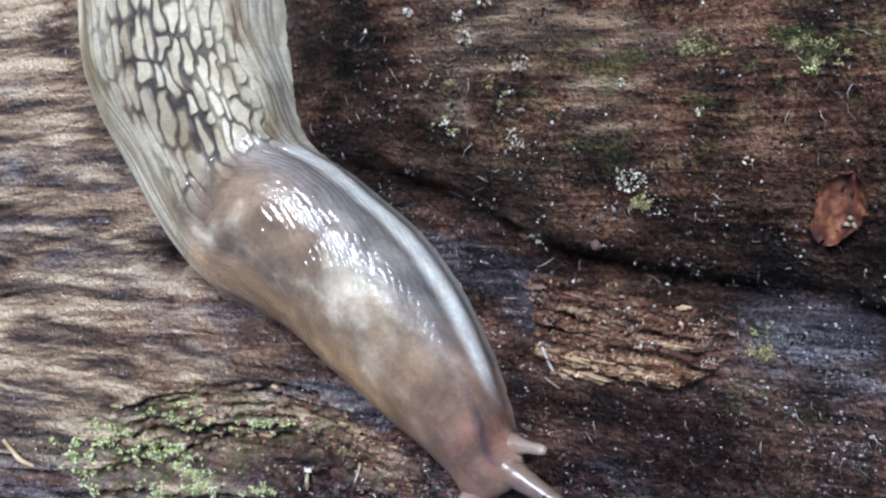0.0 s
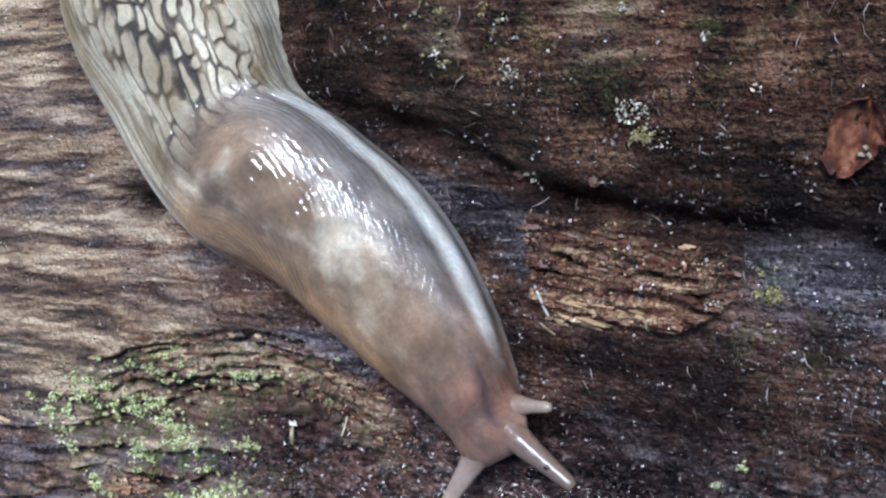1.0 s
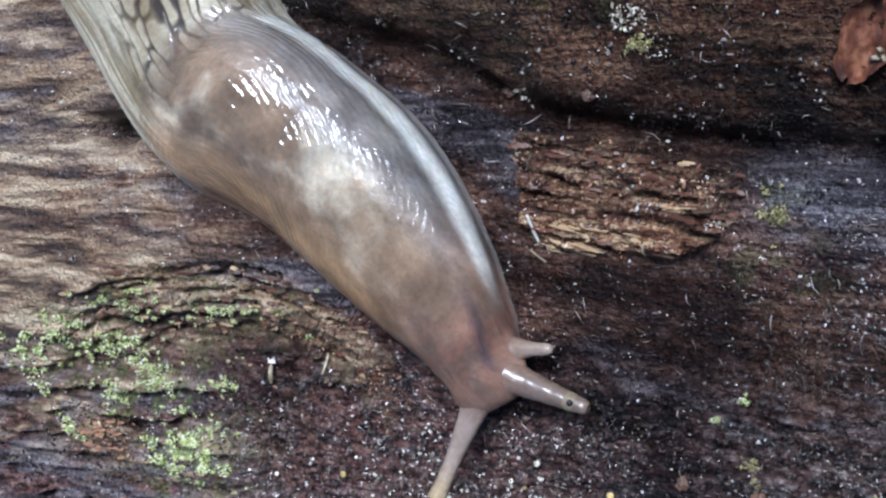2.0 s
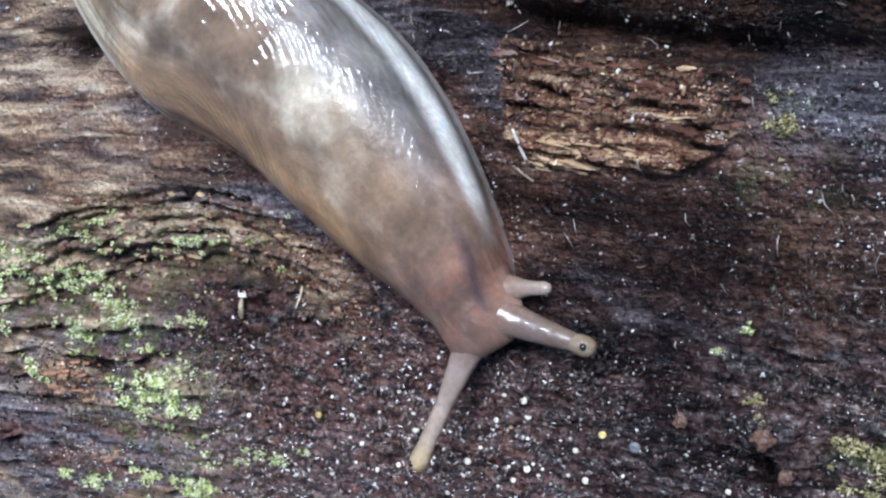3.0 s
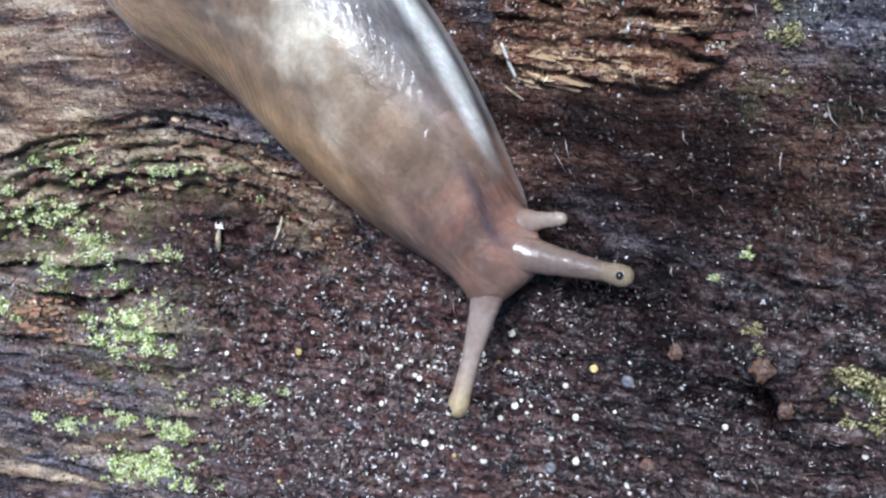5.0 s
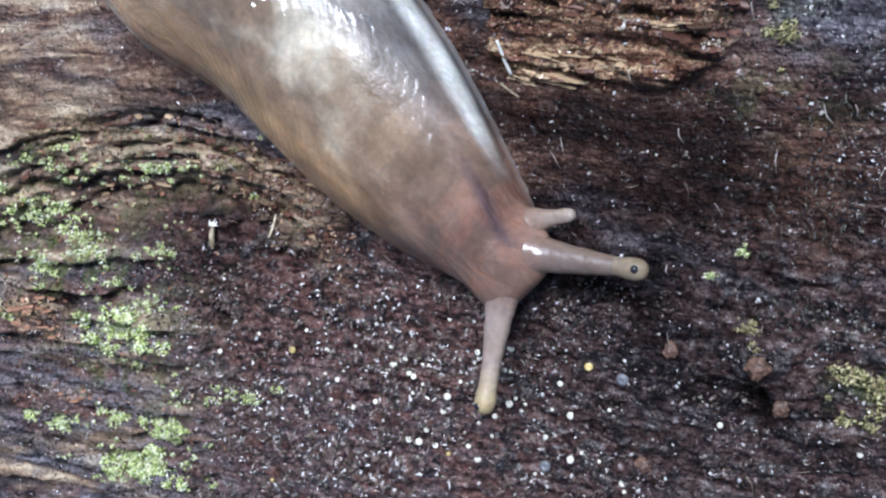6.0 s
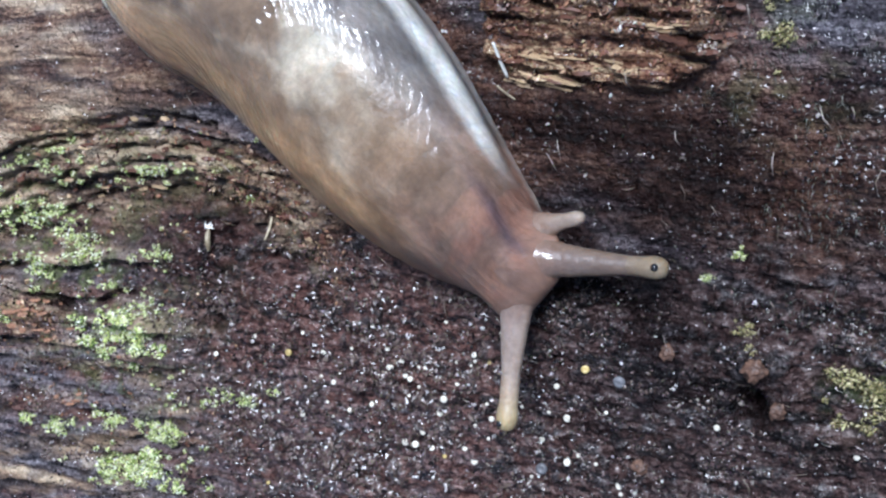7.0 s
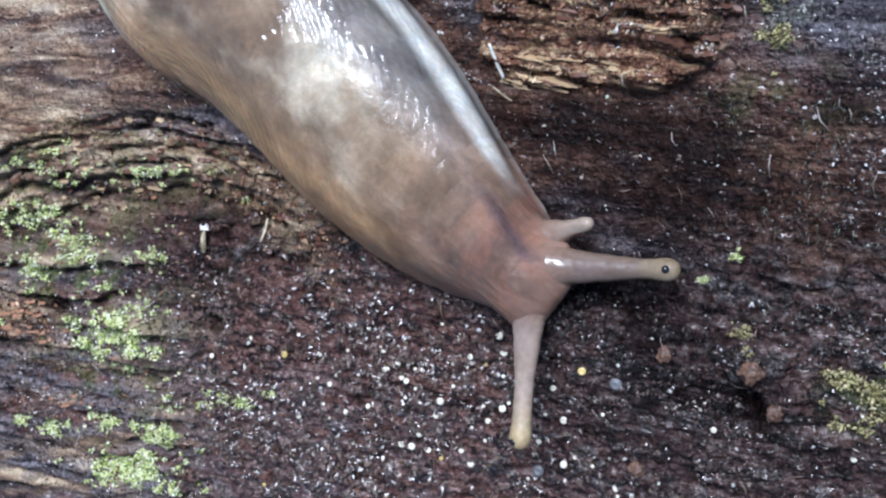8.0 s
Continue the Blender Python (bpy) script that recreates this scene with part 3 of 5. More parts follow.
def pigment_and_light(S, TH, run, round_):
    """Skin colours from the mantle to the nose, with light painted on the flanks."""
    one = 0 * S[..., None]
    base, blot, dusk = np.array((0.25, 0.176, 0.115)), np.array((0.66, 0.585, 0.455)), np.array((0.085, 0.062, 0.050))
    n1 = fbm(run / 6.0, round_ / 4.2, 421, 4)
    n2 = fbm(run / 6.5 + 20, round_ / 4.5, 431, 4)
    col = blend(base + one, blot, (0.88 - 0.55 * step(8.9, 9.9, S)) * step(0.0, 0.46, n1))
    col = blend(col, dusk, 0.75 * step(-0.02, 0.38, n2))
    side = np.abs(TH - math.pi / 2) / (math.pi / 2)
    # painted light: warm and bright on the body's right, cool grey on its left
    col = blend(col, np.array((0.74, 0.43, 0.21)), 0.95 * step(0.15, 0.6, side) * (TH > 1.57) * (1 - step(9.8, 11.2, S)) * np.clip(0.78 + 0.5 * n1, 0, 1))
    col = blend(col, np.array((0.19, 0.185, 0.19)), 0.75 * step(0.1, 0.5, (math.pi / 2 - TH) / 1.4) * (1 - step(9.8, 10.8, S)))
    pink = blend(np.array((0.290, 0.150, 0.112)) + one, np.array((0.205, 0.128, 0.102)), step(-0.3, 0.4, fbm(run / 1.3, round_ / 1.6, 441, 3)))
    col = blend(col, pink, 0.85 * step(9.7, 11.4, S + 0.45 * n1))
    col = blend(col, np.array((0.38, 0.19, 0.12)), 0.45 * step(11.5, 12.4, S) * step(-0.2, 0.3, fbm(run / 1.5, round_ / 0.5, 511, 2)))
    col = blend(col, np.array((0.07, 0.052, 0.068)), 0.75 * np.exp(-((TH - math.radians(60)) / 0.14) ** 2) * step(10.2, 11.2, S) * (1 - step(12.2, 12.7, S)))
    mottle = np.clip(0.5 + 0.9 * fbm(run / 1.7, round_ / 1.3, 461, 4), 0, 1)
    col = col * (0.72 + 0.56 * mottle)[..., None]
    # sky sheen painted pale over the foot's edge, sharp above and soft below
    flank_line = math.radians(34) + 0.05 * np.sin(S * 1.3)
    sheen_band = step(-0.46, -0.20, TH - flank_line) * (1 - step(-0.10, 0.10, TH - flank_line))
    col = blend(col, np.array((0.84, 0.83, 0.77)), (0.80 + 0.3 * fbm(run / 3, round_, 447, 2)) * sheen_band * step(6.6, 7.2, S) * (1 - step(10.2, 11.2, S)))
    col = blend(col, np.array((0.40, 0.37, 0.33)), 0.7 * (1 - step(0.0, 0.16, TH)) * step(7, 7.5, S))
    return col


def fine_skin(S, TH, run, round_):
    """Low swellings, rings round the shield's middle and the head's wrinkles, millimetres."""
    lumps = 0.07 * fbm(run / 1.8, round_ / 1.3, 409, 3)
    flank_line = math.radians(34) + 0.05 * np.sin(S * 1.3)
    # a bulge added to turn the painted sheen upward
    fold = (0.20 * np.exp(-((TH - flank_line + 0.26) / 0.17) ** 2) - 0.06 * np.exp(-((TH - flank_line - 0.06) / 0.09) ** 2)) * step(6.8, 7.4, S) * (1 - step(10.2, 11.0, S))
    wrinkle = 0.05 * ridged(run / 1.5, round_ / 0.6, 501, 3) * step(10.4, 11.4, S)
    hump = 0.15 * bell(run, round_, -5, 0, 4, 6) * step(6.9, 7.6, S)
    return lumps + fold + wrinkle + hump


def ring_map(S, TH, run, round_):
    """Place on the shield and how strongly its film is ridged."""
    ring = np.hypot((run + 3.5) / 1.15, round_ - 7.5)
    strong = (0.65 + 0.35 * step(-0.15, 0.3, fbm(run / 4, round_ / 3, 405, 2))) * step(0.6, 2.0, ring) * (1 - 0.6 * step(9.6, 10.8, S)) * (1 - step(0.95, 1.2, np.abs(TH - 1.5)))
    return np.stack([run, round_, strong * (0.45 + 0.55 * np.exp(-((TH - math.radians(74)) / 0.6) ** 2))], -1)


def frame_of(s, TH):
    val, _ = catmull(s)
    run = arc_mm(s)[:, None] + 0 * TH
    return run, run - arc_mm(np.array([8.3]))[0], (TH - math.pi / 2) * val[:, 2][:, None]


def skin_ring(name, s, swell_of, pivot, label):
    """One length of the body, closed round the foot, with its origin at the pivot."""
    S, TH = np.meshgrid(s, THETA_FULL, indexing="ij")
    _, run, round_ = frame_of(s, TH)
    fade = step(0.05, 0.6, S - shield_edge(S, TH))
    sw = swell_of(S, TH) + fine_skin(S, TH, run, round_) * fade * ((TH > -0.05) & (TH < math.pi + 0.05))
    P = loft(s, THETA_FULL, sw)
    col = pigment_and_light(S, TH, run, round_)
    if name == "mantle":
        w = step(-0.05, 0.55, S - shield_edge(S, TH) + 0.12 * fbm(run / 1.2, round_ / 1.0, 451, 3))
        col = blend(netted(S, TH, _, round_)[1], col, w)
    return S, TH, P, col, ring_map(S, TH, run, round_)


def netted(S, TH, run, round_):
    """Tubercles and dark grooves of the back: swelling in millimetres and colour."""
    steep = np.abs(TH - math.pi / 2) / (math.pi / 2)
    flank = step(0.45, 0.85, np.abs(TH - math.radians(72)))
    wr, ww = 0.5 * fbm(run / 3, round_ / 1.6, 301, 2), 0.25 * fbm(run / 3.5, round_ / 1.2, 305, 2)
    # the rows run straight where the body leans over
    rows = round_ - LEAN_OVER * 9.0 * step(4.0, 6.0, S) * np.sin(np.clip(TH, 0, math.pi))
    oval, t1 = columns((run + 2.0 * wr) / 4.0, (rows + 2.1 * ww + 0.20 * fbm(run / 2.0, rows / 0.8, 307, 2)) / 0.94, 310)
    e1 = 1.5 * oval
    e2, t2 = cells((run + wr) / 11, (round_ + 0.6 * ww) / 0.8, 340)
    edge, tag = e1 + (e2 - e1) * flank, t1 + (t2 - t1) * flank
    dome = step(0.02, 0.45, edge)
    top = (TH > -0.1) & (TH < math.pi + 0.1)
    swell = np.where(top, step(0.0, 1.0, S) * (0.15 * dome - 0.08) * (1 - 0.6 * flank), 0)
    cream, olive, groove = np.array((0.46, 0.415, 0.31)), np.array((0.20, 0.155, 0.092)), np.array((0.026, 0.023, 0.028))
    vein = fbm(run / 5, round_ / 2.0, 320, 3)
    col = blend(cream + 0 * S[..., None], olive, np.clip(0.5 + 0.9 * vein + 0.8 * (tag - 0.5) - 0.5 * step(0.25, 0.7, edge), 0, 1))
    smoky = 0.40 + 0.60 * step(-0.5, 0.15, fbm(run / 4, round_ / 1.6, 325, 3))
    ragged = edge + 0.13 * fbm(run / 0.5, round_ / 0.35, 327, 3)
    middle = np.exp(-((TH - math.radians(75)) / 0.55) ** 2)
    darkline = np.clip((1 - step(-0.02, 0.62 + 0.22 * middle - 0.36 * flank, ragged)) * smoky * (0.55 + 0.45 * middle) * (1 - 0.45 * flank), 0, 1)
    col = blend(col, groove, 0.92 * darkline)
    # cream-striped flank, whitened further in place of sun falling on it
    left_flank = step(0.25, 0.50, steep) * (TH > 1.5)
    stripe = 0.5 + 0.5 * fbm(run / 9, round_ / 0.7, 331, 3)
    col = blend(col, blend(np.array((0.40, 0.31, 0.19)) + 0 * S[..., None], np.array((0.94, 0.87, 0.68)), step(0.25, 0.6, stripe + 0.3 * step(0.5, 0.8, steep))), 0.85 * left_flank * (1 - 0.5 * darkline))
    col = blend(col, np.array((0.42, 0.39, 0.32)), 0.7 * step(0.62, 0.85, steep) * (TH < 1.5) * (1 - darkline))
    return swell, col


def build_back():
    s = np.concatenate([np.linspace(0.0, 3.3, 90)[:-1], np.linspace(3.3, 8.2, 360)])
    S, TH = np.meshgrid(s, THETA_FULL, indexing="ij")
    run, _, round_ = frame_of(s, TH)
    swell, col = netted(S, TH, run, round_)
    P = loft(s, THETA_FULL, swell - 0.6 * step(0.03, 0.6, S - shield_edge(S, TH)))
    mesh_object("back", P.reshape(-1, 3), grid_faces(len(s), len(THETA_FULL), True), SKIN_BACK, slug, "pale tubercles netted with dark grooves", colours=(("pig", col.reshape(-1, 3)),))


def shield_edge(S, TH):
    """The shield's hind edge bows back over the tubercles."""
    return 6.60 + 0.40 * np.abs((TH - math.radians(92)) / math.radians(80)) ** 2 + 0.07 * vn(TH * 9, S * 0 + 3.1, 407)


def ring_object(name, s, swell_of, pivot, label, round_off=False):
    S, TH, P, col, rings = skin_ring(name, s, swell_of, pivot, label)
    if round_off:
        shrink = np.sqrt(np.clip(1 - np.clip((s - 12.2) / 0.799, 0, 1) ** 2.4, 0, 1))[:, None]
        c = catmull(s)[0]
        mid = np.concatenate([c[:, :2], log_z(c[:, 1])[:, None] + 0.25 + 0.40 * c[:, 3][:, None]], 1)[:, None, :] - np.array(SLUG_AT)
        P = mid + (P - mid) * shrink[..., None]
        P, drawn = drawn_out(P + np.array(SLUG_AT))
        P = P - np.array(SLUG_AT)
        col = blend(col, np.array((0.235, 0.146, 0.108)), 0.9 * step(0.03, 0.5, drawn))
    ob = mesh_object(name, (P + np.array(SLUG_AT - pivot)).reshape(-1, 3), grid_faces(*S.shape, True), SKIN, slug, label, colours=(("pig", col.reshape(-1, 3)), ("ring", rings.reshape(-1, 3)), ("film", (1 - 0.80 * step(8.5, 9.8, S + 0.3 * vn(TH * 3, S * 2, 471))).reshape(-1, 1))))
    ob.location = (pivot - SLUG_AT) * MM
    return ob


# the soft neck bends at ten joints
JOINTS = tuple(8.2 + 0.3 * k for k in range(10))
SHARES = (0.06, 0.07, 0.08, 0.09, 0.11, 0.12, 0.13, 0.12, 0.11, 0.11)
PIVOTS = [Vector((*catmull(np.array([j]))[0][0, :2], 0)) for j in JOINTS]
HEAD_PIVOT = PIVOTS[-1]


# where the two eye stalks and the feeler leave the head, their directions and widths there
ROOTS = {"A": Vector((-36.3, -24.1, 1.95)), "B": Vector((-37.8, -25.0, 1.9)), "C": Vector((-35.8, -22.4, 1.5))}
SOCKETS = (("A", (0.95, -0.29, 0.0), 1.35, 1.6), ("B", (-0.36, -0.93, 0.09), 1.1, 1.5), ("C", (0.97, 0.05, 0.21), 0.8, 1.0))


def drawn_out(P):
    """The head's skin drawn out into trumpets round the stalks, for points in the slug's rest pose; also how far, 0 to 1."""
    shift, most = 0 * P, 0 * P[..., 0]
    for key, way, tall, wide in SOCKETS:
        way = np.array(way) / np.linalg.norm(way)
        rel = P - np.array(ROOTS[key])
        run = rel @ way
        off = np.linalg.norm(rel - run[..., None] * way, axis=-1)
        g = np.exp(-(off / wide) ** 2) * step(-2.2, 0.0, run)
        shift = shift + (tall * g)[..., None] * way
        most = np.maximum(most, g)
    return P + shift, most


def tucked(S, back=None, front=None):
    """How far a length of neck slips under its neighbours at its two ends."""
    w = 0 * S
    if back is not None:
        w = w - 0.35 * (np.clip(back - S, 0, None) / 0.42) ** 2
    if front is not None:
        w = w - 0.35 * (np.clip(S - front, 0, None) / 0.42) ** 2
    return w


def mantle_swell(S, TH):
    # the shield melts into the tubercles behind it
    past = S - shield_edge(S, TH)
    run = arc_mm(S[:, 0])[:, None] + 0 * TH
    round_ = (TH - math.pi / 2) * catmull(S[:, 0])[0][:, 2][:, None]
    w = step(0.0, 0.9, past)
    return netted(S, TH, run, round_)[0] * (1 - w) + (0.20 + 0.85 * step(0.0, 0.75, past) * (1 - step(0.8, 2.3, past)) * np.exp(-((TH - 1.6) / 0.62) ** 2)) * w + 0.03 - 0.5 * (1 - step(-0.25, 0.06, past)) + tucked(S, None, JOINTS[0])


def neck_swell(i):
    return lambda S, TH: 0.2 * (1 - step(9.0, 11.0, S)) + tucked(S, JOINTS[i], JOINTS[i + 1])


build_back()
ring_object("mantle", np.linspace(6.1, 8.65, 340), mantle_swell, SLUG_AT, "smooth shiny mantle with fingerprint-like rings")
BENDS = [ring_object("neck", np.linspace(JOINTS[i] - 0.42, JOINTS[i + 1] + 0.42, 60), neck_swell(i), PIVOTS[i], "soft grey-brown neck") for i in range(len(JOINTS) - 1)]
head = ring_object("head", np.concatenate([np.linspace(10.48, 12.5, 140)[:-1], 12.5 + 0.499 * np.sin(np.linspace(0, math.pi / 2, 40))]), lambda S, TH: tucked(S, JOINTS[-1], None), HEAD_PIVOT, "pinkish-brown wrinkled head", True)
BENDS.append(head)


def turned(profile, around=40):
    """A body of revolution along +x from (distance, radius) stations, smoothed."""
    pr = np.array(profile, float)
    k = np.concatenate([[0], np.cumsum(np.hypot(*np.diff(pr, axis=0).T))])
    q = np.linspace(0, k[-1], 60)
    x, r = np.interp(q, k, pr[:, 0]), np.interp(q, k, pr[:, 1])
    r[2:-4] = np.convolve(np.pad(r, 3, mode="edge"), np.ones(7) / 7, mode="valid")[2:-4]
    a = np.linspace(0, 2 * math.pi, around + 1)[:-1]
    wrinkle = 1 + 0.03 * vn(x[:, None] / 0.25, np.cos(a)[None] * 2 + 5, 7)
    P = np.stack([x[:, None] + 0 * a, r[:, None] * np.cos(a) * wrinkle, r[:, None] * np.sin(a) * wrinkle], -1)
    return P.reshape(-1, 3), grid_faces(len(x), around, True)


def skin_piece(name, profile, parent, colour, tint, label="", fade=(0.0, 1.0)):
    P, F = turned(profile)
    w = step(fade[0], fade[1], (P[:, 0] - P[:, 0].min()) / np.ptp(P[:, 0]))
    col = blend(np.array(colour) + 0 * P, np.array(tint), w)
    col = blend(col, np.array((0.11, 0.082, 0.09)), 0.55 * step(0.2, 0.8, P[:, 2] / np.abs(P[:, 2]).max()) * step(0.0, 3.0, P[:, 0]))
    lay = np.concatenate([P[:, :2], 0 * P[:, :1]], 1)
    return mesh_object(name, P, F, SKIN, parent, label, colours=(("pig", col), ("ring", lay), ("film", 0 * P[:, :1] + 0.28)))


def round_end(x, r, n=7):
    return [(x + r * math.sin(a), r * math.cos(a)) for a in np.linspace(0, math.pi / 2, n)]


EYE_BLACK = plain("black eye spot", [(0.3, (0.01, 0.01, 0.012)), (0.7, (0.03, 0.03, 0.035))], 3, 0.15, 0)
DUSKY_SKIN, ASH_SKIN, TAN_SKIN = (0.175, 0.13, 0.10), (0.36, 0.285, 0.235), (0.42, 0.33, 0.18)


def eye_tentacle(root, length, tail, tone, tip):
    """A stalk flaring into the head, its outer length sliding in the inner."""
    flare = [(-tail, 0.3), (-0.8 * tail, 0.55 * root), (-0.55 * tail, 0.80 * root), (-0.32 * tail, 0.95 * root), (-0.12 * tail, 0.98 * root), (0.3, 0.88 * root), (1.0, 0.72 * root), (1.9, 0.60 * root), (2.9, 0.83), (3.8, 0.74), (4.6, 0.66), (5.4, 0.58), (6.2, 0.51), (6.4, 0.3)]
    base = skin_piece("eye_tentacle", flare, slug, (0.235, 0.146, 0.108), tone, "long grey-brown eye stalk", (0.36, 0.70))
    stalk = skin_piece("stalk", [(-length, 0.3), (-length + 0.5, 0.50), (-length * 0.55, 0.57), (-1.4, 0.56), (-0.95, 0.63)] + round_end(-0.42, 0.70), base, tone, tip, "", (0.5, 1.0))
    bm = bmesh.new()
    bmesh.ops.create_icosphere(bm, subdivisions=3, radius=0.24 * MM)
    spot = part("eye_spot", bm, EYE_BLACK, base, "small black eye spot")
    return base, stalk, spot


TENTACLE_A = eye_tentacle(1.55, 7.0, 4.6, DUSKY_SKIN, (0.24, 0.19, 0.125))
TENTACLE_B = eye_tentacle(1.60, 7.0, 3.2, ASH_SKIN, TAN_SKIN)
FEELER = skin_piece("feeler", [(-3.0, 0.25), (-2.2, 0.6), (-1.3, 0.92), (-0.4, 1.0), (0.3, 0.82), (1.0, 0.60), (1.8, 0.45), (2.4, 0.42)] + round_end(2.7, 0.45), slug, (0.235, 0.146, 0.108), (0.31, 0.25, 0.20), "short lower feeler", (0.4, 0.85))


# ---- what moves ----
# seconds, a mark on the mantle, the slug's turn, the head's turn on it
CRAWL = [(0.0, -47.9, -12.3, 0.0, 0.0), (0.5, -47.5, -12.7, 0.3, -0.3), (1.0, -47.1, -13.1, 0.5, -0.6), (1.5, -46.7, -13.5, 0.6, -0.7), (3.0, -45.6, -14.7, -0.8, 1.8), (3.5, -45.25, -15.1, -1.5, 3.6), (4.0, -44.95, -15.5, -2.3, 6.4), (4.5, -44.7, -15.9, -3.0, 9.4), (6.0, -43.95, -17.1, -5.1, 18.8), (6.5, -43.7, -17.5, -5.6, 21.6), (7.0, -43.4, -17.9, -6.0, 24.0), (7.5, -43.1, -18.35, -6.3, 26.2), (8.0, -42.8, -18.75, -6.6, 28.2)]
# where the tips of the two eye stalks and of the feeler are
TIP_A = [(0, -32.2, -26.02, 2.2), (0.5, -32.3, -26.93, 2.2), (1, -31.7, -27.32, 2.2), (1.5, -30.38, -27.1, 2.2), (3, -27.66, -27.75, 2.2), (3.5, -26.86, -27.94, 2.2), (4, -25.74, -27.61, 2.2), (4.5, -25.44, -27.61, 2.2), (6, -23.81, -27.29, 2.2), (6.5, -23.4, -26.99, 2.2), (7, -22.48, -26.89, 2.2), (7.5, -21.98, -26.79, 2.2), (8, -21.67, -26.79, 2.2)]
TIP_B = [(0, -39.4, -28.2, 3), (0.5, -39.9, -29.8, 3), (1, -40.3, -31.7, 3), (1.5, -39.4, -33.8, 3), (3, -39.2, -36.8, 3), (3.5, -38.7, -36.9, 3), (4, -37.5, -37.2, 3), (4.5, -36.3, -37.2, 3), (6, -33.0, -36.5, 3), (6.5, -31.9, -36.6, 3), (7, -31.3, -37.1, 3), (7.5, -30.8, -37.7, 3), (8, -30.2, -37.9, 3)]
TIP_C = [(0, -32.5, -22.4, 2.2), (1.5, -31.0, -23.1, 2.2), (3.5, -29.5, -24.5, 2.2), (6.5, -27.3, -24.3, 2.2), (8, -26.4, -24.5, 2.2)]


def slug_pose(t):
    T = np.array(CRAWL)
    x, y, turn, nod = (float(np.interp(t, T[:, 0], T[:, i])) for i in (1, 2, 3, 4))
    off = Matrix.Rotation(radians(turn), 3, "Z") @ (Vector((-47.9, -12.3, 0)) - SLUG_AT)
    at = Vector((x, y, 0)) - off
    return pose(at.x * MM, at.y * MM, float(log_z(at.y) - log_z(SLUG_AT.y)) * MM, 0, 0, turn), nod


def bend_pose(i, t):
    """The pose of the i-th length of neck on the slug."""
    m, last = Matrix.Identity(4), SLUG_AT
    for k in range(i + 1):
        p = (PIVOTS[k] - last) * MM
        m = m @ pose(p.x, p.y, p.z, 0, 0, SHARES[k] * slug_pose(t)[1])
        last = PIVOTS[k]
    return m


def head_pose(t):
    return bend_pose(len(JOINTS) - 1, t)


def aim(root, tip):
    """A pose at root whose x axis points to the tip."""
    way = (tip - root).normalized()
    side = Vector((0, 0, 1)).cross(way).normalized()
    up = way.cross(side)
    m = Matrix((way, side, up)).transposed().to_4x4()
    return Matrix.Translation(root) @ m


def motions():
    walk(slug, [(r[0], slug_pose(r[0])[0]) for r in CRAWL])
    for i, piece in enumerate(BENDS):
        walk(piece, [(r[0], bend_pose(i, r[0])) for r in CRAWL])
    for key, tips, pieces in (("A", TIP_A, TENTACLE_A), ("B", TIP_B, TENTACLE_B), ("C", TIP_C, (FEELER,))):
        rows, slides, spots = [], [], []
        for t, x, y, z in tips:
            root = head_pose(t) @ ((ROOTS[key] - HEAD_PIVOT) * MM)
            tip = slug_pose(t)[0].inverted() @ (Vector((x, y, z)) * MM)
            rows.append((t, aim(root, tip)))
            reach = (tip - root).length
            slides.append((t, pose(reach, 0, 0)))
            spots.append((t, pose(reach - 0.35 * MM, 0.1 * MM, 0.55 * MM) if key == "A" else pose(reach - 0.2 * MM, -0.24 * MM, 0.42 * MM)))
        walk(pieces[0], rows)
        if len(pieces) > 1:
            walk(pieces[1], slides)
            walk(pieces[2], spots)


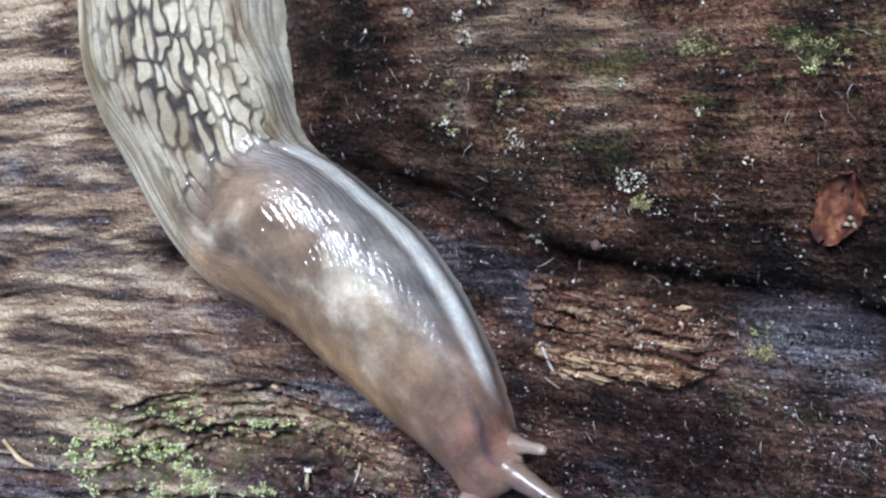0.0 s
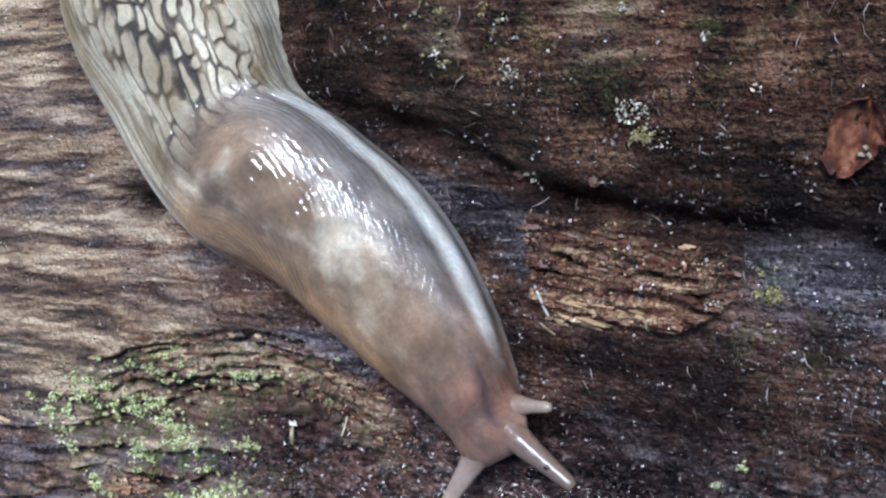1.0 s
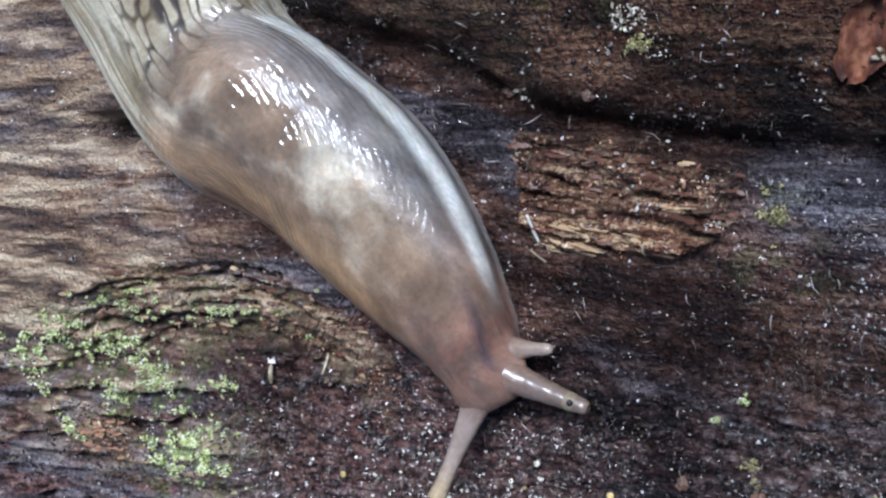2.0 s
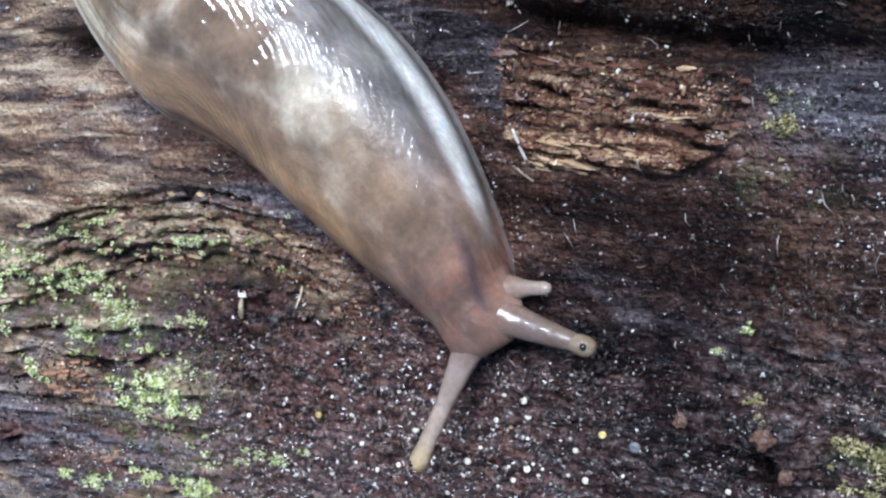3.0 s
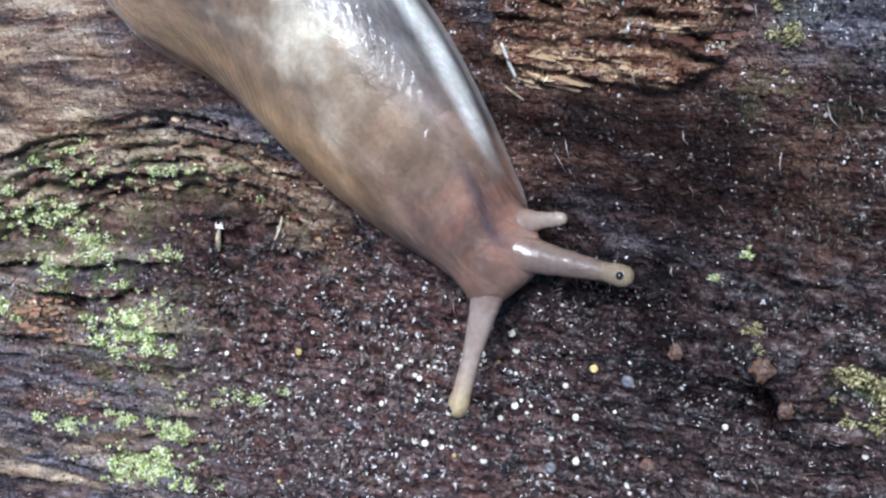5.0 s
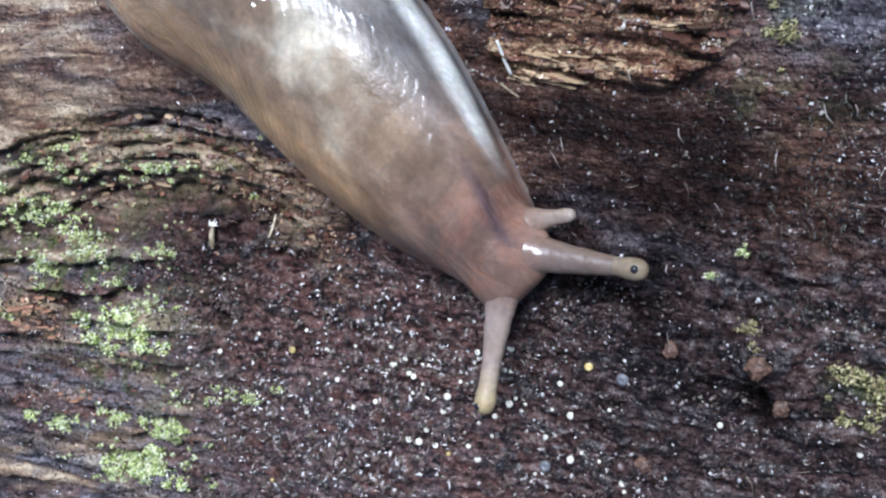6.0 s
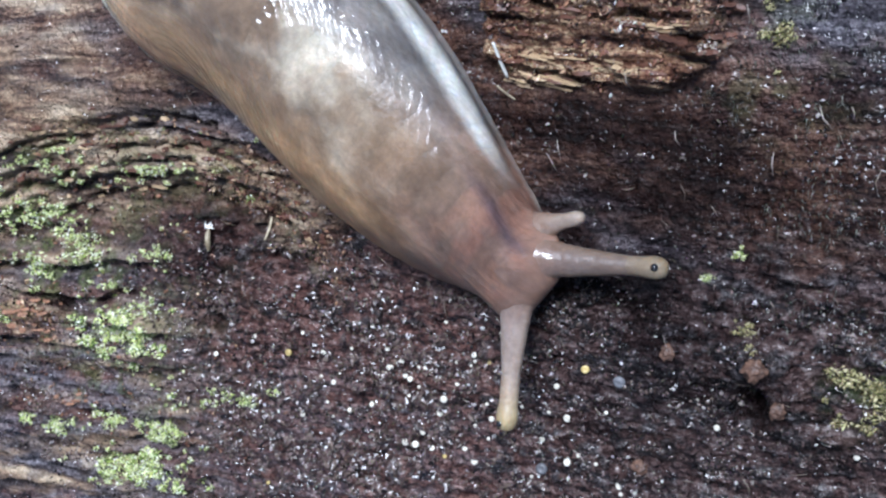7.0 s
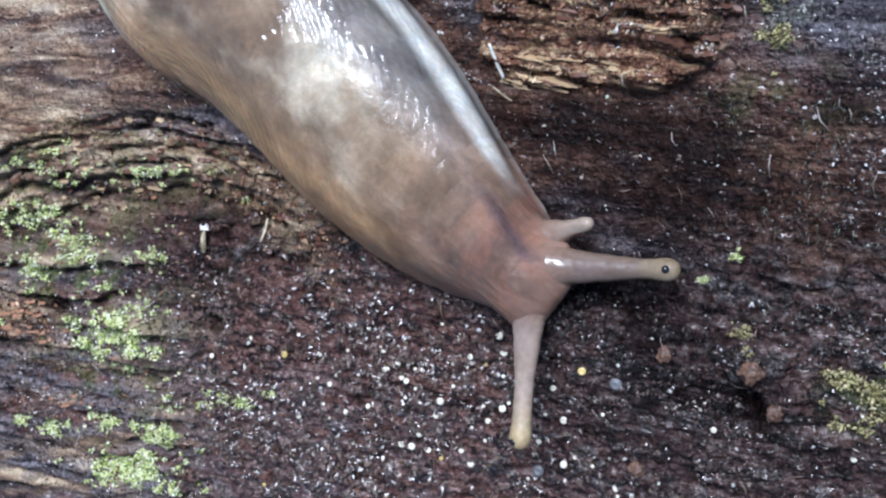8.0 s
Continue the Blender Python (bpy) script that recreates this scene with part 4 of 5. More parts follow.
# ---- small things on the wood ----
def scatter_mesh(name, places, sizes, mat, shape=(1, 1, 1), label="", category="", kind="stuff", parent=None, seed=5, sink=0.3, smooth=True, dents=0.5, leaf=False, slant=(0.0, 0.0), wild=0.55):
    """Many small rounded grains in one mesh, each turned and dented its own way."""
    rng = np.random.default_rng(seed)
    bm = bmesh.new()
    if leaf:
        for co in ((1, 0, -0.15), (-1, 0, -0.1), (0.1, 0.6, 0), (0, -0.6, 0), (0, 0, 0.3), (0, 0, -0.2)):
            bm.verts.new(co)
        bm.verts.index_update()
        bm.verts.ensure_lookup_table()
        for f in ((0, 2, 4), (2, 1, 4), (1, 3, 4), (3, 0, 4), (2, 0, 5), (1, 2, 5), (3, 1, 5), (0, 3, 5)):
            bm.faces.new([bm.verts[k] for k in f])
        bm.verts.index_update()
    else:
        bmesh.ops.create_icosphere(bm, subdivisions=1, radius=1.0)
    ico = np.array([v.co[:] for v in bm.verts])
    tri = np.array([[v.index for v in f.verts] for f in bm.faces])
    bm.free()
    n = len(places)
    q = rng.normal(size=(n, 3, 3))
    q, _ = np.linalg.qr(q)
    if leaf:
        up = np.array([*slant, 1.0]) + wild * rng.normal(size=(n, 3))
        up /= np.linalg.norm(up, axis=1, keepdims=True)
        one = np.cross(up, rng.normal(size=(n, 3)))
        one /= np.linalg.norm(one, axis=1, keepdims=True)
        q = np.stack([one, np.cross(up, one), up], -1)
    dent = 1 + dents * rng.uniform(-1, 1, (n, len(ico), 1))
    scale = np.asarray(sizes)[:, None, None] * np.asarray(shape) * rng.uniform(0.75, 1.25, (n, 1, 3))
    V = np.einsum("nij,nvj->nvi", q, ico[None] * dent * scale)
    base = np.asarray(places, float)
    base[:, 2] += np.asarray(sizes) * (1 - sink)
    V = (V + base[:, None, :]).reshape(-1, 3)
    F = (tri[None] + (np.arange(n) * len(ico))[:, None, None]).reshape(-1, 3)
    ob = mesh_object(name, V, F, mat, parent, smooth=smooth)
    return tagged(ob, label, category, kind=kind)


def on_wood(x, y, lift=0.0):
    x, y = np.asarray(x, float), np.asarray(y, float)
    return np.stack([x, y, log_z(y) + relief(x, y) + lift], -1)


GRIT = leafy("wet grit", [(0.0, (0.008, 0.007, 0.008)), (0.55, (0.026, 0.019, 0.018)), (0.82, (0.09, 0.065, 0.055)), (0.93, (0.24, 0.21, 0.19)), (0.99, (0.50, 0.49, 0.47))])
GRIT.node_tree.nodes["Principled BSDF"].inputs["Roughness"].default_value = 0.2
MOSS = leafy("bright moss", [(0.0, (0.09, 0.13, 0.03)), (0.25, (0.34, 0.43, 0.10)), (0.5, (0.68, 0.76, 0.28)), (0.78, (0.86, 0.90, 0.50)), (1.0, (0.90, 0.92, 0.76))])
OLIVE = leafy("olive moss", [(0.0, (0.05, 0.045, 0.018)), (0.5, (0.27, 0.235, 0.085)), (1.0, (0.60, 0.56, 0.30))])
LICHEN = leafy("pale lichen", [(0.0, (0.10, 0.08, 0.06)), (0.35, (0.34, 0.29, 0.21)), (0.75, (0.64, 0.59, 0.47)), (0.92, (0.78, 0.75, 0.66)), (1.0, (0.56, 0.66, 0.36))])
BONE = plain("bone white plant matter", [(0.3, (0.60, 0.58, 0.52)), (0.7, (0.82, 0.80, 0.75))], 1.5, 0.5, 0.03)
CREAM = plain("cream fungus bead", [(0.3, (0.62, 0.57, 0.45)), (0.7, (0.80, 0.76, 0.66))], 2.0, 0.4, 0.03)
YELLOW = plain("yellow bead", [(0.3, (0.42, 0.30, 0.08)), (0.7, (0.62, 0.50, 0.24))], 2.0, 0.35, 0.03)
GREYBEAD = plain("grey bead", [(0.3, (0.10, 0.10, 0.11)), (0.7, (0.18, 0.18, 0.19))], 2.0, 0.45, 0.03)
STRAW = plain("dry straw", [(0.3, (0.26, 0.17, 0.09)), (0.55, (0.46, 0.33, 0.19)), (0.75, (0.62, 0.50, 0.32))], 1.2, 0.55, 0.05, (0.25, 1, 1))
RUST = plain("rust-brown leaf", [(0.38, (0.035, 0.010, 0.006)), (0.5, (0.13, 0.038, 0.016)), (0.62, (0.32, 0.14, 0.07))], 0.9, 0.75, 0.06, (1, 0.3, 1))
HUSK = plain("pale husk", [(0.35, (0.15, 0.11, 0.06)), (0.65, (0.52, 0.45, 0.31))], 1.5, 0.5, 0.05)
PINK = plain("pinkish crumb", [(0.35, (0.04, 0.022, 0.016)), (0.65, (0.17, 0.095, 0.062))], 1.5, 0.55, 0.05)
FIBRE = leafy("pale fibre", [(0.0, (0.10, 0.075, 0.055)), (0.5, (0.24, 0.19, 0.145)), (1.0, (0.55, 0.50, 0.43))])


def grit_places():
    rng = np.random.default_rng(21)
    x, y = rng.uniform(-92, -6, 120000), rng.uniform(-53, 15, 120000)
    low = 1 - step(-33, -24, y + 2.5 * fbm(x / 6, y / 4, 901, 3))
    clump = step(-0.25, 0.45, fbm(x / 2.2, y / 1.4, 905, 3))
    right = step(-58, -48, x)
    crack = np.exp(-((y - crevice_line(x) + 1.0) / 1.5) ** 2) * step(-52, -44, x)
    ridge = step(0, 3, y - crevice_line(x)) * step(-56, -50, x)
    keep = rng.uniform(0, 1, x.size) < clump * (0.80 * low * (0.45 + 0.55 * right) + 0.25 * (1 - low) * right + 0.10 * crack + 0.05 * ridge + 0.02)
    x, y = x[keep], y[keep]
    size = 0.05 + 0.11 * rng.power(0.35, x.size)
    return on_wood(x, y), size


places, sizes = grit_places()
scatter_mesh("grit", places, sizes, GRIT, (1, 1, 0.8), "wet dark and pale grit scattered over the wood", "grit", seed=22, sink=0.75, smooth=False)


# flakes added to stand in for glints on the wet wood
def flake_places():
    rng = np.random.default_rng(41)
    x, y = rng.uniform(-78, -8, 240000), rng.uniform(-53, -20, 240000)
    low = 1 - step(-35, -27, y + 3 * fbm(x / 7, y / 4, 911, 3) - 4 * step(-48, -30, x))
    group = step(-0.15, 0.3, fbm(x / 3.5, y / 0.7, 915, 3))
    keep = rng.uniform(0, 1, x.size) < low * (0.3 + 0.7 * step(-0.15, 0.2, fbm(x / 8, y / 2.2, 917, 2))) * (0.25 * group + 0.75 * step(0.15, 0.6, crust_of(x, y))) * (1 - 0.5 * step(-34, -27, x) * step(-37, -32, y))
    keep = keep | (rng.uniform(0, 1, x.size) < 0.09 * bell(x, y, -47, -44, 9, 5) * group)
    return on_wood(x[keep], y[keep]), (0.05 + 0.19 * rng.power(0.42, int(keep.sum()))) * (1 - 0.5 * step(-36, -26, x[keep])) * (1 + 0.3 * bell(x[keep], y[keep], -47, -44, 9, 5)) * (1 - 0.35 * (1 - step(-62, -54, x[keep])))


FLAKE = leafy("glinting wood flake", [(0.0, (0.02, 0.013, 0.012)), (0.6, (0.07, 0.045, 0.038)), (1.0, (0.16, 0.12, 0.10))])
FLAKE.node_tree.nodes["Principled BSDF"].inputs["Roughness"].default_value = 0.16
FLAKE.node_tree.nodes["Principled BSDF"].inputs["Roughness"].default_value = 0.16
places, sizes = flake_places()
# slant tips these added flakes to where they mirror the sun
scatter_mesh("glint_flakes", places, sizes, FLAKE, (1.4, 1.0, 0.55), "tiny wood flakes added and tilted to glint like wet wood", "flakes", seed=43, sink=0.45, smooth=False, leaf=True, dents=0.3, slant=(0.36, 0.44), wild=0.36)


def moss_clump(cx, cy, rx, ry, count, size, mat, label, seed):
    """Small cushions of fine leaflets, gathered on the raised wood."""
    rng = np.random.default_rng(seed)
    many = int(1.0 * count)
    a, r = rng.uniform(0, 2 * math.pi, many), rng.power(1.5, many)
    wob = 1 + 0.35 * vn(a * 1.3, a * 0 + seed, seed)
    x, y = cx + 1.3 * rx * r * wob * np.cos(a), cy + 1.35 * ry * r * wob * np.sin(a)
    keep = rng.uniform(0, 1, many) < (0.05 + 0.95 * step(-0.1, 0.2, fbm(x / 1.6, y / 0.6, seed, 3))) * (1 - 0.5 * r ** 2)
    x, y, r = x[keep], y[keep], r[keep]
    rad = size * (0.7 + 1.9 * rng.power(0.5, x.size)) * (1.2 - 0.6 * r)
    C = on_wood(x, y)
    each = np.maximum(5, (rad / size * 17).astype(int))
    own = np.repeat(np.arange(x.size), each)
    d = rng.normal(size=(own.size, 3))
    d[:, 2] = np.abs(d[:, 2]) * 1.1
    d /= np.linalg.norm(d, axis=1, keepdims=True)
    P = C[own] + d * rad[own][:, None] * np.array([1.25, 0.85, 0.8]) * rng.uniform(0.5, 1.05, (own.size, 1))
    return scatter_mesh("moss_clump", P, size * rng.uniform(0.22, 0.58, own.size), mat, (1.5, 1.0, 1.0), label, "moss", seed=seed, leaf=True, dents=0.3, sink=0.8, wild=1.1)


BRIGHT = "bright lime-green moss clump on the wet wood"
PATCHY = "sparse pale green moss on a ledge of the wood"
DULL = "olive-yellow moss tuft on the wood"
for i, (cx, cy, rx, ry, count, size, mat, label) in enumerate([
        (-65.8, -37.0, 3.2, 1.9, 230, 0.36, MOSS, BRIGHT), (-64.6, -34.3, 3.0, 1.2, 90, 0.24, MOSS, PATCHY), (-66.5, -48.8, 5.5, 1.8, 200, 0.34, MOSS, BRIGHT),
        (-63.3, -45.4, 2.8, 1.8, 110, 0.28, MOSS, BRIGHT), (-68.5, -44.8, 4.0, 0.9, 110, 0.26, MOSS, PATCHY), (-55.0, -40.3, 3.0, 1.5, 90, 0.22, MOSS, PATCHY),
        (-61.5, -41.3, 3.4, 1.2, 80, 0.22, MOSS, PATCHY), (-73.0, -28.6, 3.6, 1.6, 110, 0.28, MOSS, PATCHY), (-69.3, -30.6, 3.4, 1.8, 120, 0.24, MOSS, PATCHY),
        (-74.0, -32.2, 2.2, 1.4, 60, 0.26, MOSS, PATCHY), (-81.8, -30.8, 3.2, 2.6, 90, 0.34, MOSS, PATCHY), (-77.0, -27.2, 2.6, 1.4, 60, 0.30, MOSS, PATCHY),
        (-68.5, -22.4, 4.0, 0.8, 60, 0.24, MOSS, PATCHY), (-61.8, -21.4, 3.6, 0.9, 60, 0.20, OLIVE, PATCHY), (-62.0, -24.0, 4.2, 0.9, 90, 0.21, MOSS, PATCHY),
        (-53.5, -23.6, 3.0, 1.2, 60, 0.17, OLIVE, PATCHY), (-71.0, -24.2, 4.5, 1.4, 46, 0.22, MOSS, PATCHY), (-64.5, -26.2, 5.0, 1.4, 40, 0.19, MOSS, PATCHY), (-57.5, -23.2, 3.5, 1.2, 34, 0.18, MOSS, PATCHY), (-61.0, -30.2, 5.0, 1.8, 44, 0.20, MOSS, PATCHY), (-52.5, -21.8, 3.0, 0.9, 24, 0.16, MOSS, PATCHY), (-79.5, -36.5, 2.4, 1.4, 60, 0.30, MOSS, BRIGHT), (-75.6, -46.4, 3.0, 0.8, 70, 0.28, MOSS, BRIGHT), (-72.5, -50.6, 3.2, 0.9, 60, 0.28, MOSS, BRIGHT), (-52.9, -25.4, 0.5, 0.4, 14, 0.26, MOSS, BRIGHT), (-19.1, -26.4, 0.35, 0.5, 22, 0.19, MOSS, BRIGHT), (-21.0, -27.9, 0.15, 0.25, 8, 0.15, MOSS, BRIGHT),
        (-11.8, -33.6, 2.3, 1.7, 170, 0.30, OLIVE, DULL), (-17.4, -14.3, 0.9, 1.6, 40, 0.24, OLIVE, DULL), (-25.2, -3.9, 1.7, 0.8, 60, 0.25, OLIVE, DULL),
        (-36.0, 5.6, 1.1, 1.6, 34, 0.20, OLIVE, DULL), (-41.2, 3.6, 1.6, 2.6, 44, 0.17, OLIVE, DULL), (-33.6, -10.4, 1.3, 0.5, 30, 0.17, OLIVE, DULL), (-18.3, -30.8, 0.8, 1.0, 30, 0.17, OLIVE, DULL), (-13.8, 5.3, 0.4, 0.4, 9, 0.22, MOSS, BRIGHT), (-13.0, 6.8, 4.5, 0.8, 60, 0.22, OLIVE, DULL), (-22.0, 6.6, 2.2, 1.3, 50, 0.22, OLIVE, DULL)]):
    moss_clump(cx, cy, rx, ry, count, size, mat, label, 600 + i)
for i, (cx, cy, r, count, size) in enumerate([(-26.2, -2.1, 0.8, 26, 0.22), (-25.3, -2.2, 0.5, 12, 0.18), (-24.2, -3.7, 0.9, 16, 0.16), (-34.7, 0.8, 0.7, 20, 0.22), (-43.7, 10.2, 0.4, 8, 0.27), (-39.4, 9.9, 0.35, 8, 0.27), (-39.0, 8.4, 0.55, 12, 0.25), (-26.5, 4.6, 0.25, 5, 0.24), (-21.0, 2.5, 0.25, 4, 0.22), (-37.2, 10.9, 0.6, 8, 0.3), (-43.1, 7.0, 0.4, 5, 0.22), (-34.3, 6.2, 0.6, 14, 0.22), (-34.7, -7.0, 0.6, 9, 0.24), (-20.9, -14.8, 0.45, 12, 0.22), (-24.9, -13.9, 0.3, 6, 0.18), (-17.7, -0.8, 0.35, 4, 0.24), (-40.8, 1.9, 0.4, 6, 0.2), (-25.6, -13.8, 0.4, 6, 0.2)]):
    rng = np.random.default_rng(700 + i)
    count, size = int(2.4 * count), 0.62 * size
    x, y = cx + r * rng.uniform(-1, 1, count), cy + r * rng.uniform(-1, 1, count)
    P = on_wood(x, y)
    P[:, 2] += rng.uniform(0, 0.35, count)
    scatter_mesh("lichen_bit", P, size * rng.uniform(0.5, 1.25, count), LICHEN, (1.2, 1.0, 0.9), "small bone-white lichen flakes clinging to brown wood", "lichen", kind="thing", seed=700 + i, smooth=False, leaf=True, dents=0.5)


# pale beads on the lower wood
def build_bead(r, mat):
    P, F = turned([(-0.5 * r, 0.5 * r), (-0.2 * r, 0.92 * r), (0.15 * r, r), (0.45 * r, 0.86 * r), (0.60 * r, 0.55 * r), (0.52 * r, 0.25 * r), (0.50 * r, 0.02 * r)], 14)
    P = P[:, [2, 1, 0]] * np.array([1, 1, 1])
    F = F[:, ::-1]
    keep = mesh_object("bead", P, F, mat)
    return keep


BEAD_KINDS = [build_bead(0.20, CREAM), build_bead(0.26, CREAM), build_bead(0.13, CREAM), build_bead(0.27, YELLOW), build_bead(0.40, GREYBEAD), build_bead(0.16, YELLOW)]
BEAD_LABELS = ["small cream fungus bead on dark wet wood", "round cream fungus bead on dark wet wood", "tiny white fungus bead on dark wet wood", "small amber-yellow bead on dark wet wood", "flat grey bead on dark wet wood", "tiny amber-yellow bead on dark wet wood"]
for ob, text in zip(BEAD_KINDS, BEAD_LABELS):
    tagged(ob, text, "bead", "beads on the lower wood")
rng = np.random.default_rng(33)
BEADS = [(-47.6, -36.0, 0), (-42.4, -35.0, 0), (-42.3, -36.3, 0), (-41.6, -36.0, 2), (-41.4, -35.8, 0), (-47.1, -38.2, 0), (-41.2, -36.8, 0), (-40.7, -36.9, 0), (-44.3, -39.5, 0), (-46.1, -40.2, 0), (-47.6, -39.7, 2), (-38.3, -38.0, 1), (-39.0, -39.3, 1), (-40.2, -40.8, 0), (-41.7, -41.8, 1), (-41.0, -41.9, 1), (-39.9, -42.1, 0), (-45.9, -42.6, 2), (-37.3, -41.6, 0), (-36.6, -42.4, 1), (-33.7, -32.8, 1), (-33.5, -33.9, 1), (-35.8, -34.5, 0), (-37.3, -35.3, 2), (-36.3, -35.4, 2), (-30.3, -35.9, 0), (-33.8, -37.8, 1), (-33.4, -37.4, 2), (-33.0, -37.5, 2), (-35.2, -39.1, 0), (-30.7, -37.6, 2), (-29.7, -38.0, 1)]
BEADS += [(-31.6, -39.9, 0), (-29.8, -41.1, 1), (-26.5, -42.3, 1), (-28.4, -34.5, 3), (-31.7, -42.0, 4), (-26.2, -35.0, 4), (-35.0, -35.0, 5), (-38.9, -42.5, 5), (-20.2, -37.0, 0), (-12.3, -37.5, 0), (-23.9, -31.7, 2), (-50.5, -36.4, 3), (-57.0, -37.4, 0), (-50.2, -41.2, 0), (-63.6, -50.4, 3), (-54.3, -47.6, 5), (-53.5, -35.6, 0)]
for _ in range(30):
    BEADS.append((float(rng.normal(-39, 6.5)), float(rng.normal(-38, 3.2)), 2))
used = set()
for x, y, kind in BEADS:
    m = pose(x * MM, y * MM, (surface(x, y) + 0.06) * MM, float(rng.uniform(-18, 18)), float(rng.uniform(-18, 18)), 0)
    if kind in used:
        copy_thing(BEAD_KINDS[kind], m)
    else:
        used.add(kind)
        BEAD_KINDS[kind].matrix_world = m


def strand(name, points, radii, mat, parent=None, sides=7):
    """A tapered bent stalk through points, millimetres."""
    P = np.array(points, float)
    k = np.linspace(0, 1, len(P))
    q = np.linspace(0, 1, 4 * len(P))
    C = np.stack([np.interp(q, k, P[:, i]) for i in range(3)], -1)
    C[1:-1] = (C[:-2] + C[1:-1] + C[2:]) / 3
    R = np.interp(q, np.linspace(0, 1, len(radii)), radii)
    T = np.gradient(C, axis=0)
    T /= np.linalg.norm(T, axis=1, keepdims=True)
    A = np.cross(T, (0.1, 0.2, 1.0))
    A /= np.linalg.norm(A, axis=1, keepdims=True)
    B = np.cross(T, A)
    a = np.linspace(0, 2 * math.pi, sides + 1)[:-1]
    V = C[:, None] + R[:, None, None] * (A[:, None] * np.cos(a)[None, :, None] + B[:, None] * np.sin(a)[None, :, None])
    F = [tuple(f) for f in grid_faces(len(C), sides, True).tolist()] + [tuple(range(sides))[::-1], tuple((len(C) - 1) * sides + j for j in range(sides))]
    return mesh_object(name, V.reshape(-1, 3), F, mat, parent)


def lying(pts, lift=0.12):
    return [(x, y, surface(x, y) + lift + dz) for x, y, dz in pts]


tagged(strand("needle", [(-33.42, -14.80, 1.35), (-33.26, -15.75, 0.75), (-33.05, -16.80, 0.0)], [0.08, 0.11, 0.12, 0.10], BONE), "white dry needle standing against splintered wood", "needle")
tagged(strand("twig", lying([(-33.8, -17.3, 0.1), (-33.2, -17.7, 0.1), (-32.6, -18.1, 0.0)]), [0.05, 0.08, 0.05], HUSK), "small brown twig beside the splintered patch", "twig")
husk = tagged(strand("husk", lying([(-56.6, -27.9, 0.5), (-56.6, -28.6, 0.35), (-56.65, -29.6, 0.1)], 0.25), [0.08, 0.17, 0.21, 0.22, 0.12], HUSK), "dry straw-coloured seed husk lying on the wood", "husk")
scatter_mesh("tuft", [(-56.55 + 0.13 * k, -27.75 - 0.1 * (k % 2), surface(-56.6, -27.9) + 0.75) for k in (-2, -1, 0, 1, 2)], [0.2, 0.26, 0.24, 0.22, 0.16], BONE, (1.3, 0.9, 0.8), "ragged white tuft at its tip", parent=husk, kind="", seed=78, leaf=True, smooth=False)
tagged(strand("twig", lying([(-52.0, -26.9, 0.3), (-52.0, -27.6, 0.2), (-52.15, -28.5, 0.1)], 0.15), [0.08, 0.11, 0.08], HUSK), "short pale stalk lying on dark wood", "twig")
tagged(strand("leaf_stalk", lying([(-92.5, -29.0, 0.2), (-90.5, -31.0, 0.5), (-88.5, -32.0, 0.2)], 0.3), [0.20, 0.28, 0.14], STRAW), "curved straw-coloured stalk on the wood", "stalk")
def crumb(x, y, r):
    """One broken, pitted lump."""
    bm = bmesh.new()
    bmesh.ops.create_icosphere(bm, subdivisions=4, radius=1.0)
    for v in bm.verts:
        k = 1 + 0.45 * noise.noise(v.co * 1.6 + Vector((x, y, 0))) + 0.28 * noise.noise(v.co * 4.5 + Vector((y, x, 3)))
        v.co = Vector((v.co.x, v.co.y * 0.85, v.co.z * 0.7)) * k * r * MM
    ob = part("crumb", bm, PINK)
    ob.matrix_world = pose(x * MM, y * MM, (surface(x, y) + 0.35 * r) * MM, 0, 0, x * 50)
    return ob


for x, y, r, text in ((-29.2, -6.9, 0.42, "small pinkish crumb in the crack of the wood"), (-23.1, -32.6, 0.45, "pinkish-brown crumb on dark wood"), (-25.1, -40.6, 0.5, "tan crumb on dark wet wood"), (-17.8, -32.7, 0.72, "tan lump of rotten wood beside a hole"), (-16.6, -35.2, 0.5, "brown crumb beside a hole"), (-36.0, -6.6, 0.45, "brown crumb at the edge of the crack")):
    tagged(crumb(x, y, r), text, "crumb")


